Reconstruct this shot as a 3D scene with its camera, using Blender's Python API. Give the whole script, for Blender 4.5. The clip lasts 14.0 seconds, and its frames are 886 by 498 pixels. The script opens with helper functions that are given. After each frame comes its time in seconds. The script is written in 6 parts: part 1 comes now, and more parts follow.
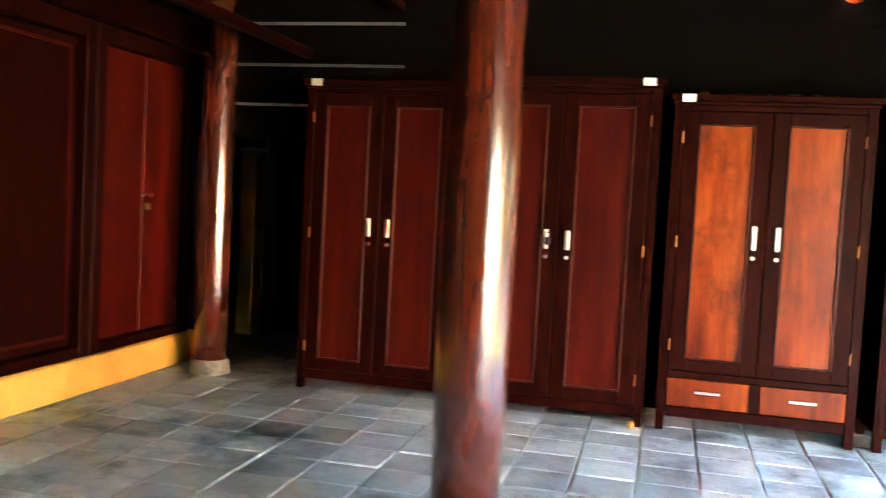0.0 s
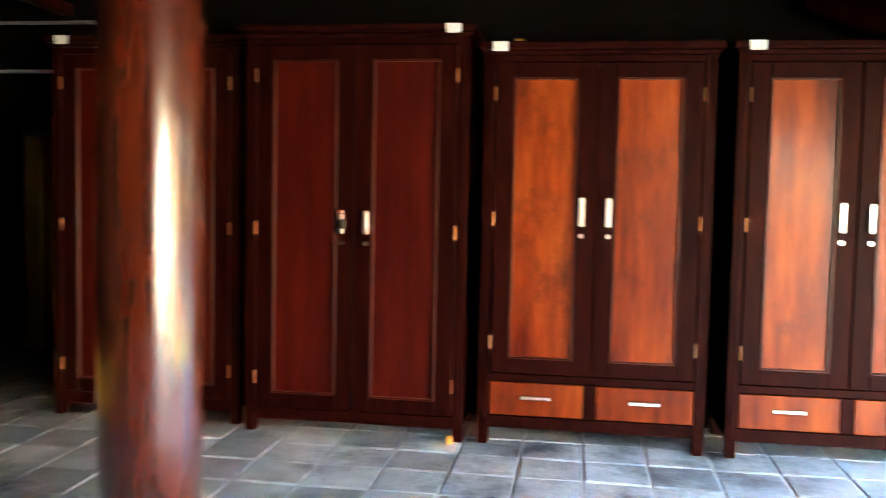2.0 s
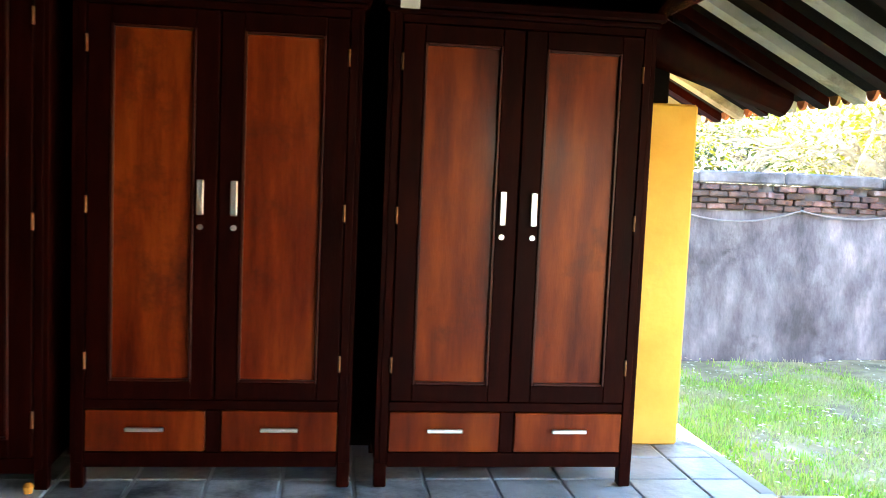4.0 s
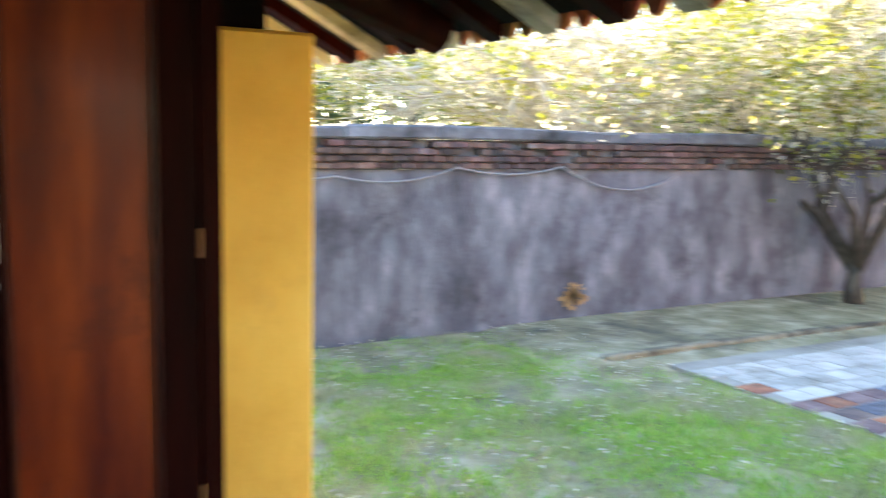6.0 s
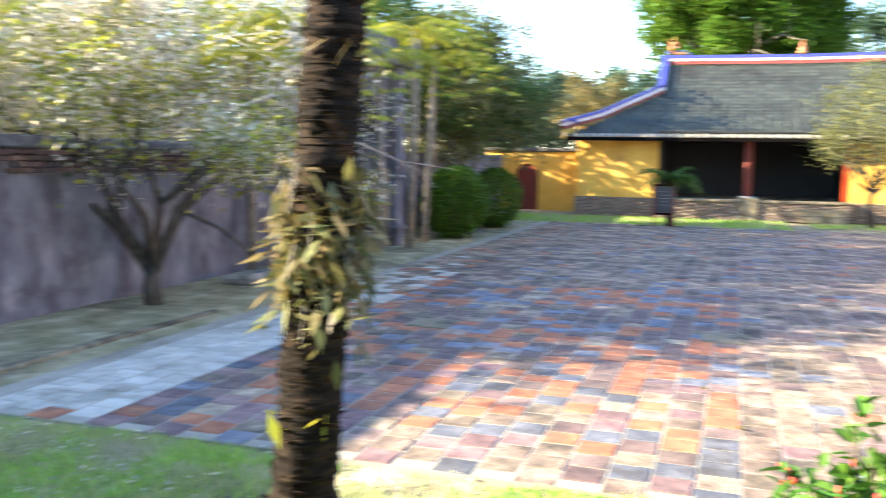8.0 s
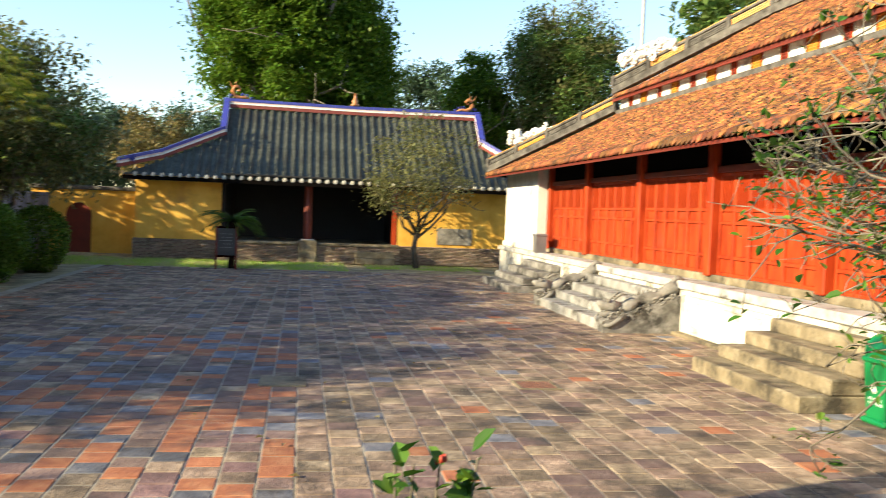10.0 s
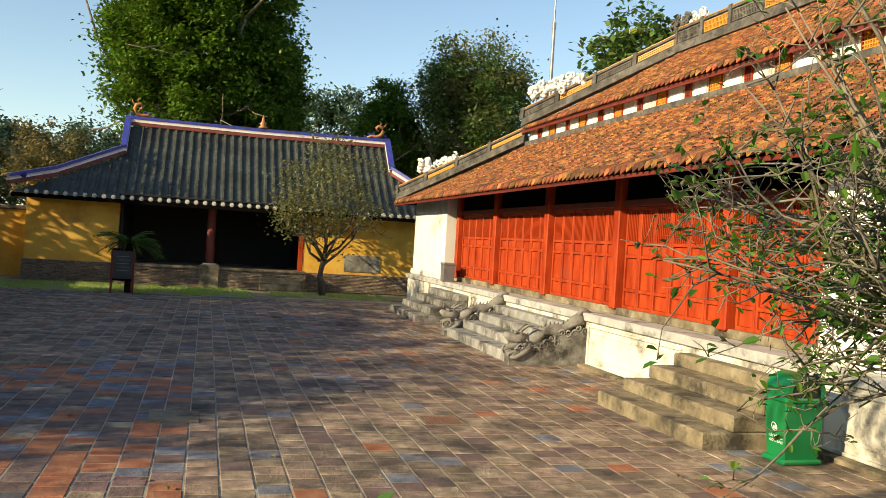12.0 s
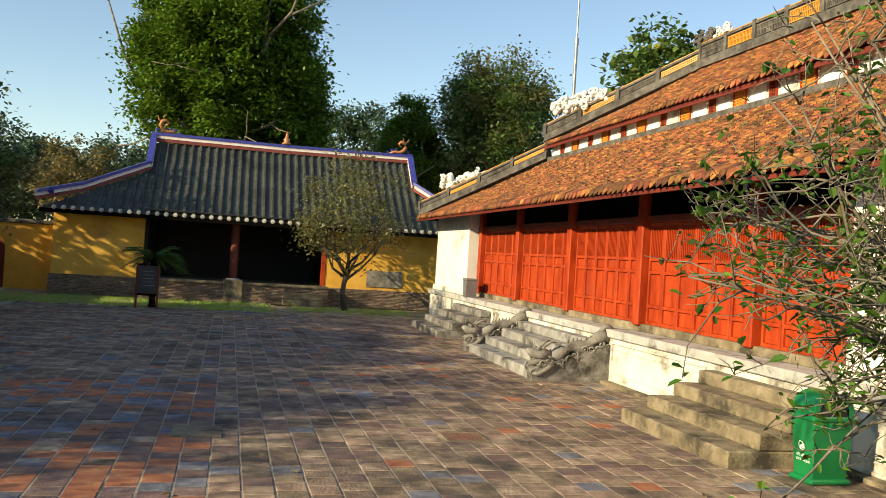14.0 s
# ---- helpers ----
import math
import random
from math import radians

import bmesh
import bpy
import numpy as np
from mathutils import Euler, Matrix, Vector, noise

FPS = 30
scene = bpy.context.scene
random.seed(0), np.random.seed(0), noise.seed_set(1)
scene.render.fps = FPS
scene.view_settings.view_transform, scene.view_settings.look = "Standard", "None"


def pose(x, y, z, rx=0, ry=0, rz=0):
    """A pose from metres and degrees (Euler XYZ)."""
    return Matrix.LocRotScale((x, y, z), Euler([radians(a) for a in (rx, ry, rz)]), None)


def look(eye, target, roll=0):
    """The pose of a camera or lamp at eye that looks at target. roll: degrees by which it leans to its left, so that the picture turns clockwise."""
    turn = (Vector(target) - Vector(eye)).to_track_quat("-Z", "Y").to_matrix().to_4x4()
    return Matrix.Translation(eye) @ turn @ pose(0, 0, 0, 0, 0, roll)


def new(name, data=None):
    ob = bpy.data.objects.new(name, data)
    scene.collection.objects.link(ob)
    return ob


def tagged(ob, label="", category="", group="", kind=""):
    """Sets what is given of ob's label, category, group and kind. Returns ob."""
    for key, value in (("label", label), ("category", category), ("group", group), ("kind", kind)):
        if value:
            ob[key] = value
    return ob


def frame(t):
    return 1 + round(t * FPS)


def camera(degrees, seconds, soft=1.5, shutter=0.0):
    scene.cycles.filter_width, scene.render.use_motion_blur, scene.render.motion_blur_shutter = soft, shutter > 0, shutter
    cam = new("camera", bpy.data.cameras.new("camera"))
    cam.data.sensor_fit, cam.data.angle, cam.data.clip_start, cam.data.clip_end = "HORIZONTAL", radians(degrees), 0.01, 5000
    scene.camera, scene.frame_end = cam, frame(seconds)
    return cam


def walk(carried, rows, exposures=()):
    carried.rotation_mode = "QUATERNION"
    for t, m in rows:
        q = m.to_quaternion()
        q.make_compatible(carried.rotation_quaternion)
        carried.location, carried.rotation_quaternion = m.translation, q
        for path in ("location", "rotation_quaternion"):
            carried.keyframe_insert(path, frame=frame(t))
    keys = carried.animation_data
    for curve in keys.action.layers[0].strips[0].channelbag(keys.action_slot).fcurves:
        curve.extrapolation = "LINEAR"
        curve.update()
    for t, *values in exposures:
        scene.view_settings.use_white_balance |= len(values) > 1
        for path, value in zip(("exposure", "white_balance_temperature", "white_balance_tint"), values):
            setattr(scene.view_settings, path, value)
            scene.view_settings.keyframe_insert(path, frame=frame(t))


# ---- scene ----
cam = camera(53.4, 14.0, soft=0.8, shutter=0.6)
PATH = [
    (0, (-3.709, -4.279, 1.989), (-4.194, -2.342, 1.878), 3.02),
    (0.5, (-3.518, -3.957, 1.967), (-3.943, -2.005, 1.858), 3.20),
    (1, (-3.553, -3.685, 1.950), (-3.905, -1.720, 1.841), 3.01),
    (1.5, (-3.411, -3.402, 1.946), (-3.790, -1.441, 1.829), 2.13),
    (2, (-3.207, -3.193, 1.932), (-3.505, -1.219, 1.808), 1.15),
    (2.5, (-3.144, -2.843, 1.960), (-3.120, -0.848, 1.822), 1.24),
    (2.7, (-3.036, -2.734, 1.962), (-2.936, -0.741, 1.830), 1.03),
    (4.8, (-2.339, -1.679, 2.020), (-2.014, 0.284, 1.817), 1.52),
    (5, (-2.214, -1.427, 2.027), (-1.830, 0.524, 1.814), 0.18),
    (5.5, (-2.055, -1.265, 2.039), (-1.453, 0.628, 1.808), 0.85),
    (6, (-1.838, -0.759, 2.083), (-0.876, 0.976, 1.826), 1.32),
    (6.5, (-1.772, -0.750, 2.054), (-0.504, 0.779, 1.820), 0.16),
    (7, (-1.539, -0.585, 2.011), (-0.043, 0.726, 1.807), 0.76),
    (7.5, (-1.426, -0.587, 1.995), (0.283, 0.432, 1.797), 1.80),
    (8, (-1.225, -0.605, 1.996), (0.663, 0.023, 1.788), 0.87),
    (8.5, (-1.101, -0.607, 1.975), (0.868, -0.320, 1.778), 1.08),
    (9, (-0.972, -0.633, 1.951), (1.021, -0.579, 1.793), 1.58),
    (9.2, (-0.962, -0.641, 1.950), (1.033, -0.673, 1.809), 1.73),
    (11.3, (-0.535, -0.779, 1.999), (1.394, -1.307, 1.966), 3.06),
    (11.5, (-0.531, -0.779, 1.997), (1.398, -1.304, 1.971), 3.31),
    (12, (-0.548, -0.773, 2.000), (1.383, -1.292, 1.986), 3.51),
    (12.5, (-0.532, -0.780, 1.996), (1.401, -1.296, 1.988), 3.63),
    (13, (-0.520, -0.781, 2.002), (1.414, -1.288, 2.001), 3.85),
    (13.5, (-0.516, -0.782, 2.000), (1.424, -1.270, 2.011), 3.71),
    (14, (-0.538, -0.773, 2.002), (1.406, -1.241, 2.020), 3.60),
]
walk(cam, [(t, look(eye, target, roll)) for t, eye, target, roll in PATH],
     exposures=[(0.0, 6.95, 6500, 10), (1.5, 6.7, 6500, 10), (2.0, 6.5, 6500, 10), (2.7, 6.0, 6500, 10), (4.8, 3.95, 6500, 10), (6.5, 3.4, 6400, 12), (7.5, 3.08, 5900, 12), (8.2, 2.65, 5900, 12), (9.2, 1.95, 6200, 10), (11.3, 0.66, 6900, 8), (14.0, 0.62, 6900, 8)])

# ---------------------------------------------------------------- light
SUN_ELEV, SUN_WEST = 21.0, 20.0
world = bpy.data.worlds.new("sky")
scene.world = world
world.use_nodes = True
wn = world.node_tree
sky = wn.nodes.new("ShaderNodeTexSky")
sky.sky_type = 'NISHITA'
sky.sun_disc = False
sky.sun_elevation = radians(SUN_ELEV)
sky.sun_rotation = radians(-SUN_WEST)
sky.air_density, sky.dust_density, sky.ozone_density = 1.0, 0.1, 1.5
wn.links.new(sky.outputs[0], wn.nodes["Background"].inputs[0])
wn.nodes["Background"].inputs[1].default_value = 0.125
sun = new("sun", bpy.data.lights.new("sun", 'SUN'))
sun.data.energy, sun.data.angle, sun.data.color = 5.0, radians(0.6), (1.0, 0.83, 0.54)
sun_dir = Vector((-math.sin(radians(SUN_WEST)) * math.cos(radians(SUN_ELEV)),
                  math.cos(radians(SUN_WEST)) * math.cos(radians(SUN_ELEV)), math.sin(radians(SUN_ELEV))))
sun.matrix_world = look(sun_dir * 60, (0, 0, 0))


# ---------------------------------------------------------------- materials
def material(name, colors, scale=4.0, rough=0.6, metal=0.0, bump=0.2, fine=40.0, stretch=(1, 1, 1), stain=None,
             stain_scale=0.9, stain_amount=0.5, piece=0.0, island=0.0, coat=0.0, hue=0.0, spec=0.5, translucent=0.0, rough_var=0.1):
    """Layered noise: colour mottling, a larger stain layer, fine relief; piece / island vary whole pieces."""
    m = bpy.data.materials.new(name)
    m.use_nodes = True
    t = m.node_tree
    N, L = t.nodes, t.links
    b = N["Principled BSDF"]
    tc = N.new("ShaderNodeTexCoord")
    geo = N.new("ShaderNodeNewGeometry")
    mp = N.new("ShaderNodeMapping")
    mp.inputs["Scale"].default_value = stretch
    L.new(tc.outputs["Object"], mp.inputs[0])
    vec = mp.outputs[0]
    if piece or island:
        add = N.new("ShaderNodeVectorMath")
        add.operation = 'ADD'
        src = N.new("ShaderNodeObjectInfo").outputs["Random"] if piece else geo.outputs["Random Per Island"]
        mul = N.new("ShaderNodeMath")
        mul.operation = 'MULTIPLY'
        mul.inputs[1].default_value = 37.0
        L.new(src, mul.inputs[0])
        L.new(vec, add.inputs[0])
        L.new(mul.outputs[0], add.inputs[1])
        vec = add.outputs[0]
    n1 = N.new("ShaderNodeTexNoise")
    n1.inputs["Scale"].default_value, n1.inputs["Detail"].default_value, n1.inputs["Roughness"].default_value = scale, 8, 0.6
    L.new(vec, n1.inputs["Vector"])
    ramp = N.new("ShaderNodeValToRGB")
    els = ramp.color_ramp.elements
    for i, c in enumerate(colors):
        p = 0.3 + 0.4 * i / max(1, len(colors) - 1)
        e = els[i] if i < 2 else els.new(p)
        e.position, e.color = p, (*c, 1)
    L.new(n1.outputs["Fac"], ramp.inputs[0])
    col = ramp.outputs[0]
    if piece or island:
        src = N.new("ShaderNodeObjectInfo").outputs["Random"] if piece else geo.outputs["Random Per Island"]
        hs = N.new("ShaderNodeHueSaturation")
        mr = N.new("ShaderNodeMapRange")
        k = piece or island
        mr.inputs["To Min"].default_value, mr.inputs["To Max"].default_value = 1 - k, 1 + k
        L.new(src, mr.inputs["Value"])
        L.new(mr.outputs[0], hs.inputs["Value"])
        if hue:
            wn2 = N.new("ShaderNodeTexWhiteNoise")
            wn2.noise_dimensions = '1D'
            L.new(src, wn2.inputs["W"])
            mr2 = N.new("ShaderNodeMapRange")
            mr2.inputs["To Min"].default_value, mr2.inputs["To Max"].default_value = 0.5 - hue, 0.5 + hue
            L.new(wn2.outputs["Value"], mr2.inputs["Value"])
            L.new(mr2.outputs[0], hs.inputs["Hue"])
        L.new(col, hs.inputs["Color"])
        col = hs.outputs[0]
    if stain:
        n2 = N.new("ShaderNodeTexNoise")
        n2.inputs["Scale"].default_value, n2.inputs["Detail"].default_value, n2.inputs["Roughness"].default_value = stain_scale, 10, 0.68
        L.new(tc.outputs["Object"] if not (piece or island) else geo.outputs["Position"], n2.inputs["Vector"])
        r2 = N.new("ShaderNodeMapRange")
        r2.inputs["From Min"].default_value, r2.inputs["From Max"].default_value = 0.62 - 0.25 * stain_amount, 0.74 - 0.18 * stain_amount
        L.new(n2.outputs["Fac"], r2.inputs["Value"])
        mx = N.new("ShaderNodeMix")
        mx.data_type = 'RGBA'
        L.new(r2.outputs[0], mx.inputs["Factor"])
        L.new(col, mx.inputs["A"])
        mx.inputs["B"].default_value = (*stain, 1)
        col = mx.outputs["Result"]
    L.new(col, b.inputs["Base Color"])
    n3 = N.new("ShaderNodeTexNoise")
    n3.inputs["Scale"].default_value, n3.inputs["Detail"].default_value = fine, 5
    L.new(vec, n3.inputs["Vector"])
    rr = N.new("ShaderNodeMapRange")
    rr.inputs["To Min"].default_value, rr.inputs["To Max"].default_value = max(0.02, rough - rough_var), min(1, rough + rough_var)
    L.new(n1.outputs["Fac"], rr.inputs["Value"])
    L.new(rr.outputs[0], b.inputs["Roughness"])
    b.inputs["Metallic"].default_value = metal
    b.inputs["Specular IOR Level"].default_value = spec
    if coat:
        b.inputs["Coat Weight"].default_value, b.inputs["Coat Roughness"].default_value = coat, 0.12
    if bump:
        bp = N.new("ShaderNodeBump")
        bp.inputs["Strength"].default_value, bp.inputs["Distance"].default_value = bump, 0.02
        L.new(n3.outputs["Fac"], bp.inputs["Height"])
        L.new(bp.outputs[0], b.inputs["Normal"])
    if translucent:
        tr = N.new("ShaderNodeBsdfTranslucent")
        L.new(col, tr.inputs[0])
        ms = N.new("ShaderNodeMixShader")
        ms.inputs[0].default_value = translucent
        L.new(b.outputs[0], ms.inputs[1])
        L.new(tr.outputs[0], ms.inputs[2])
        L.new(ms.outputs[0], N["Material Output"].inputs[0])
    return m


WOOD_PANEL = material("panel_wood", [(0.060, 0.0052, 0.0008), (0.155, 0.021, 0.002), (0.27, 0.050, 0.005)], 2.8, 0.36, stretch=(3.2, 3.2, 0.5), bump=0.05, fine=60,
                      stain=(0.06, 0.012, 0.004), stain_scale=1.6, stain_amount=0.3, piece=0.12, coat=0.03, spec=0.14)
WOOD_FRAME = material("frame_wood", [(0.006, 0.0008, 0.0005), (0.012, 0.0014, 0.0008), (0.020, 0.0026, 0.0013)], 5.0, 0.45, stretch=(4, 4, 0.6), bump=0.06, piece=0.1, coat=0.0, spec=0.03)
WOOD_RED = material("red_stained_wood", [(0.022, 0.0014, 0.0006), (0.042, 0.0028, 0.001), (0.066, 0.005, 0.0015)], 3.0, 0.42, stretch=(3, 3, 0.4), bump=0.06, coat=0.0, spec=0.10)
WOOD_DOOR = material("bright_red_stained_wood", [(0.038, 0.0018, 0.0008), (0.068, 0.0034, 0.0012), (0.10, 0.0055, 0.0016)], 2.2, 0.42, stretch=(3, 3, 0.4), bump=0.06, spec=0.12)
# Lighter than the frame: the glint on the edges is put into the colour
MOULDING = material("highlit_moulding_wood", [(0.030, 0.0055, 0.003), (0.055, 0.012, 0.007)], 6.0, 0.32, stretch=(3, 3, 0.5), bump=0.04, spec=0.18)
# Near-black timber; shade of the hall, back room and eaves is put in
WOOD_BLACK = material("dark_timber_and_shade", [(0.0014, 0.0008, 0.0005), (0.0035, 0.0017, 0.0011)], 4.0, 0.8, stretch=(3, 3, 3), spec=0.08)
LACQUER = material("lacquered_column_wood", [(0.034, 0.0045, 0.002), (0.062, 0.009, 0.003), (0.098, 0.017, 0.005)], 3.0, 0.20, stretch=(3.5, 3.5, 0.35), bump=0.05, stain=(0.05, 0.010, 0.006),
                   stain_scale=2.0, stain_amount=0.25, coat=0.9)
CHROME = material("chrome", [(0.86, 0.84, 0.80), (0.92, 0.91, 0.88)], 8, 0.38, metal=1.0, bump=0)
BRASS = material("brass_hinge", [(0.20, 0.09, 0.04), (0.32, 0.16, 0.07)], 8, 0.5, metal=0.7, bump=0)
PAPER = material("white_paper", [(0.75, 0.74, 0.72), (0.85, 0.84, 0.82)], 5, 0.8, bump=0.03)
YELLOW = material("yellow_limewash", [(0.62, 0.33, 0.040), (0.74, 0.42, 0.065), (0.80, 0.50, 0.10)], 1.6, 0.85, bump=0.15, fine=25, stain=(0.52, 0.28, 0.06), stain_scale=0.7, stain_amount=0.25)
WHITE = material("white_limewash", [(0.66, 0.62, 0.54), (0.80, 0.77, 0.70), (0.84, 0.81, 0.75)], 1.2, 0.88, bump=0.2, fine=22, stain=(0.30, 0.28, 0.24), stain_scale=0.8, stain_amount=0.28)
WHITE_WORN = material("weathered_white_plaster", [(0.55, 0.51, 0.42), (0.74, 0.70, 0.60), (0.80, 0.77, 0.68)], 1.6, 0.9, bump=0.3, fine=18, stretch=(1.4, 1.4, 0.5), stain=(0.15, 0.14, 0.12), stain_scale=1.5, stain_amount=0.56)
GREY_WALL = material("old_grey_plaster", [(0.065, 0.061, 0.070), (0.120, 0.115, 0.130), (0.180, 0.175, 0.192), (0.29, 0.275, 0.285)], 2.6, 0.92, bump=0.7, fine=24, stretch=(1.3, 1.3, 0.62), stain=(0.060, 0.053, 0.060), stain_scale=1.1, stain_amount=0.42)
CAP = material("dark_weathered_mortar", [(0.06, 0.06, 0.065), (0.13, 0.13, 0.14), (0.26, 0.26, 0.28)], 3.0, 0.95, bump=0.7, fine=16, stain=(0.035, 0.035, 0.035), stain_scale=2, stain_amount=0.4)
BRICK = material("eroded_brick", [(0.045, 0.033, 0.032), (0.095, 0.056, 0.048), (0.17, 0.095, 0.075), (0.20, 0.17, 0.17)], 7.0, 0.95, bump=0.7, fine=30, piece=0.45, hue=0.02, stain=(0.05, 0.045, 0.045), stain_scale=3.0, stain_amount=0.5)
BRICK_I = material("eroded_brick_joined", [(0.13, 0.092, 0.066), (0.24, 0.175, 0.13), (0.36, 0.29, 0.225)], 6.0, 0.92, bump=0.5, fine=30, island=0.35, hue=0.02, stain=(0.09, 0.075, 0.06), stain_scale=1.2, stain_amount=0.4)
STONE = material("grey_carved_stone", [(0.10, 0.093, 0.080), (0.22, 0.21, 0.185), (0.38, 0.36, 0.32)], 3.0, 0.9, bump=0.5, fine=25, stain=(0.07, 0.065, 0.055), stain_scale=2.2, stain_amount=0.42)
STEP = material("worn_step_cement", [(0.13, 0.105, 0.062), (0.24, 0.195, 0.12), (0.35, 0.30, 0.20)], 3.2, 0.9, bump=0.6, fine=26, stain=(0.060, 0.050, 0.034), stain_scale=1.9, stain_amount=0.62)
STEP_GREY = material("pale_stone_step", [(0.30, 0.30, 0.28), (0.42, 0.42, 0.40), (0.52, 0.52, 0.50)], 2.5, 0.9, bump=0.35, fine=26, stain=(0.13, 0.125, 0.11), stain_scale=2.2, stain_amount=0.4)
STEP_PALE = material("grey_worn_stone_step", [(0.17, 0.168, 0.155), (0.29, 0.285, 0.265), (0.42, 0.415, 0.39)], 2.8, 0.92, bump=0.5, fine=26, stain=(0.065, 0.060, 0.052), stain_scale=2.0, stain_amount=0.55)
STEP_MOSS = material("mossy_stained_step", [(0.10, 0.095, 0.082), (0.22, 0.21, 0.19), (0.40, 0.39, 0.36)], 3.2, 0.92, bump=0.6, fine=26, stain=(0.045, 0.042, 0.036), stain_scale=2.2, stain_amount=0.72)
PAVER = material("court_brick_paver", [(0.11, 0.078, 0.053), (0.25, 0.180, 0.125), (0.43, 0.325, 0.23)], 5.0, 0.86, bump=0.7, fine=34, piece=0.36, hue=0.014, stain=(0.050, 0.040, 0.032), stain_scale=1.1, stain_amount=0.52)
PAVER_I = material("court_brick_pavers_joined", [(0.11, 0.078, 0.053), (0.25, 0.180, 0.125), (0.43, 0.325, 0.23)], 5.0, 0.86, bump=0.7, fine=34, island=0.36, hue=0.014, stain=(0.050, 0.040, 0.032), stain_scale=1.1, stain_amount=0.52)
PAVER_RED = material("red_court_paver", [(0.26, 0.085, 0.042), (0.37, 0.135, 0.062), (0.46, 0.22, 0.11)], 5.0, 0.85, bump=0.4, fine=30, piece=0.25, stain=(0.14, 0.07, 0.05), stain_scale=1.3, stain_amount=0.35)
PAVER_BLUE = material("slate_court_paver", [(0.070, 0.074, 0.092), (0.125, 0.130, 0.155), (0.21, 0.21, 0.225)], 5.0, 0.85, bump=0.6, fine=30, piece=0.3, stain=(0.06, 0.05, 0.045), stain_scale=1.3, stain_amount=0.45)
# Pale stone with the sunlight of the north strip put into its colour
PAVER_PALE = material("pale_sunlit_stone_paver", [(0.36, 0.33, 0.275), (0.49, 0.455, 0.385), (0.60, 0.56, 0.48)], 4.0, 0.9, bump=0.4, fine=28, piece=0.14, stain=(0.26, 0.235, 0.18), stain_scale=1.2, stain_amount=0.4)
PAVER_PURPLE = material("purplish_court_paver", [(0.12, 0.072, 0.066), (0.20, 0.125, 0.11), (0.29, 0.20, 0.17)], 5.0, 0.85, bump=0.6, fine=30, piece=0.3, hue=0.02, stain=(0.06, 0.05, 0.045), stain_scale=1.3, stain_amount=0.4)
MORTAR = material("pale_joint_mortar", [(0.27, 0.24, 0.19), (0.40, 0.36, 0.285)], 3.0, 0.95, bump=0.3, stain=(0.16, 0.135, 0.10), stain_scale=0.6, stain_amount=0.4)
HALL_TILE = material("grey_hall_tile", [(0.30, 0.325, 0.33), (0.50, 0.525, 0.525), (0.66, 0.67, 0.66)], 3.5, 0.45, bump=0.3, fine=26, piece=0.3, hue=0.01, stain=(0.07, 0.075, 0.08), stain_scale=1.3, stain_amount=0.4)
HALL_JOINT = material("pale_hall_joint", [(0.52, 0.53, 0.52), (0.70, 0.70, 0.68)], 8.0, 0.9, bump=0.3)
GREEN_TILE = material("dark_green_roof_tile", [(0.030, 0.034, 0.028), (0.055, 0.062, 0.050), (0.085, 0.088, 0.070)], 6.0, 0.55, bump=0.3, fine=22, island=0.3, stain=(0.028, 0.026, 0.022), stain_scale=1.1, stain_amount=0.4)
TERRA = material("terracotta_roof_tile", [(0.11, 0.040, 0.014), (0.25, 0.088, 0.024), (0.42, 0.17, 0.046)], 4.0, 0.85, bump=0.4, fine=28, island=0.62, hue=0.022, stain=(0.035, 0.022, 0.014), stain_scale=2.8, stain_amount=0.45)
RED_PAINT = material("vermilion_paint", [(0.24, 0.024, 0.005), (0.37, 0.043, 0.008), (0.47, 0.066, 0.012)], 2.6, 0.6, spec=0.25, bump=0.08, stretch=(2, 2, 0.6), stain=(0.30, 0.05, 0.02), stain_scale=1.2, stain_amount=0.25)
RED_DARK = material("dark_red_timber", [(0.12, 0.018, 0.009), (0.20, 0.03, 0.012)], 3.0, 0.6, bump=0.1)
BLUE = material("blue_glazed_mosaic", [(0.030, 0.035, 0.22), (0.06, 0.07, 0.36)], 9.0, 0.35, bump=0.15)
PINK = material("pale_pink_plaster", [(0.50, 0.36, 0.32), (0.68, 0.52, 0.46)], 5.0, 0.8, bump=0.2)
MAROON = material("maroon_plaster", [(0.16, 0.035, 0.03), (0.26, 0.06, 0.045)], 5.0, 0.8, bump=0.2)
ORANGE_CERAMIC = material("orange_ceramic", [(0.30, 0.11, 0.04), (0.55, 0.24, 0.08)], 20.0, 0.4, bump=0.2)
OCHRE = material("ochre_lattice_glaze", [(0.52, 0.19, 0.02), (0.70, 0.33, 0.04)], 14.0, 0.4, bump=0.2)
RIDGE = material("grey_ridge_plaster", [(0.055, 0.050, 0.043), (0.105, 0.097, 0.083), (0.19, 0.175, 0.15)], 4.0, 0.9, bump=0.5, stain=(0.035, 0.03, 0.025), stain_scale=2.2, stain_amount=0.5)
WHITE_CERAMIC = material("white_ceramic_ornament", [(0.55, 0.54, 0.50), (0.80, 0.79, 0.75)], 12.0, 0.5, bump=0.3)
BIN_GREEN = material("green_plastic", [(0.004, 0.17, 0.050), (0.006, 0.21, 0.062)], 3.0, 0.32, bump=0.03)
# Black padlock, and sheets standing in for shade in veranda, doors, gate, bin
BLACK = material("black_and_shade", [(0.010, 0.010, 0.010), (0.02, 0.02, 0.02)], 4.0, 0.7, bump=0.05)
SLATE = material("dark_sign_board", [(0.035, 0.034, 0.034), (0.07, 0.068, 0.066)], 3.0, 0.35, bump=0.05)
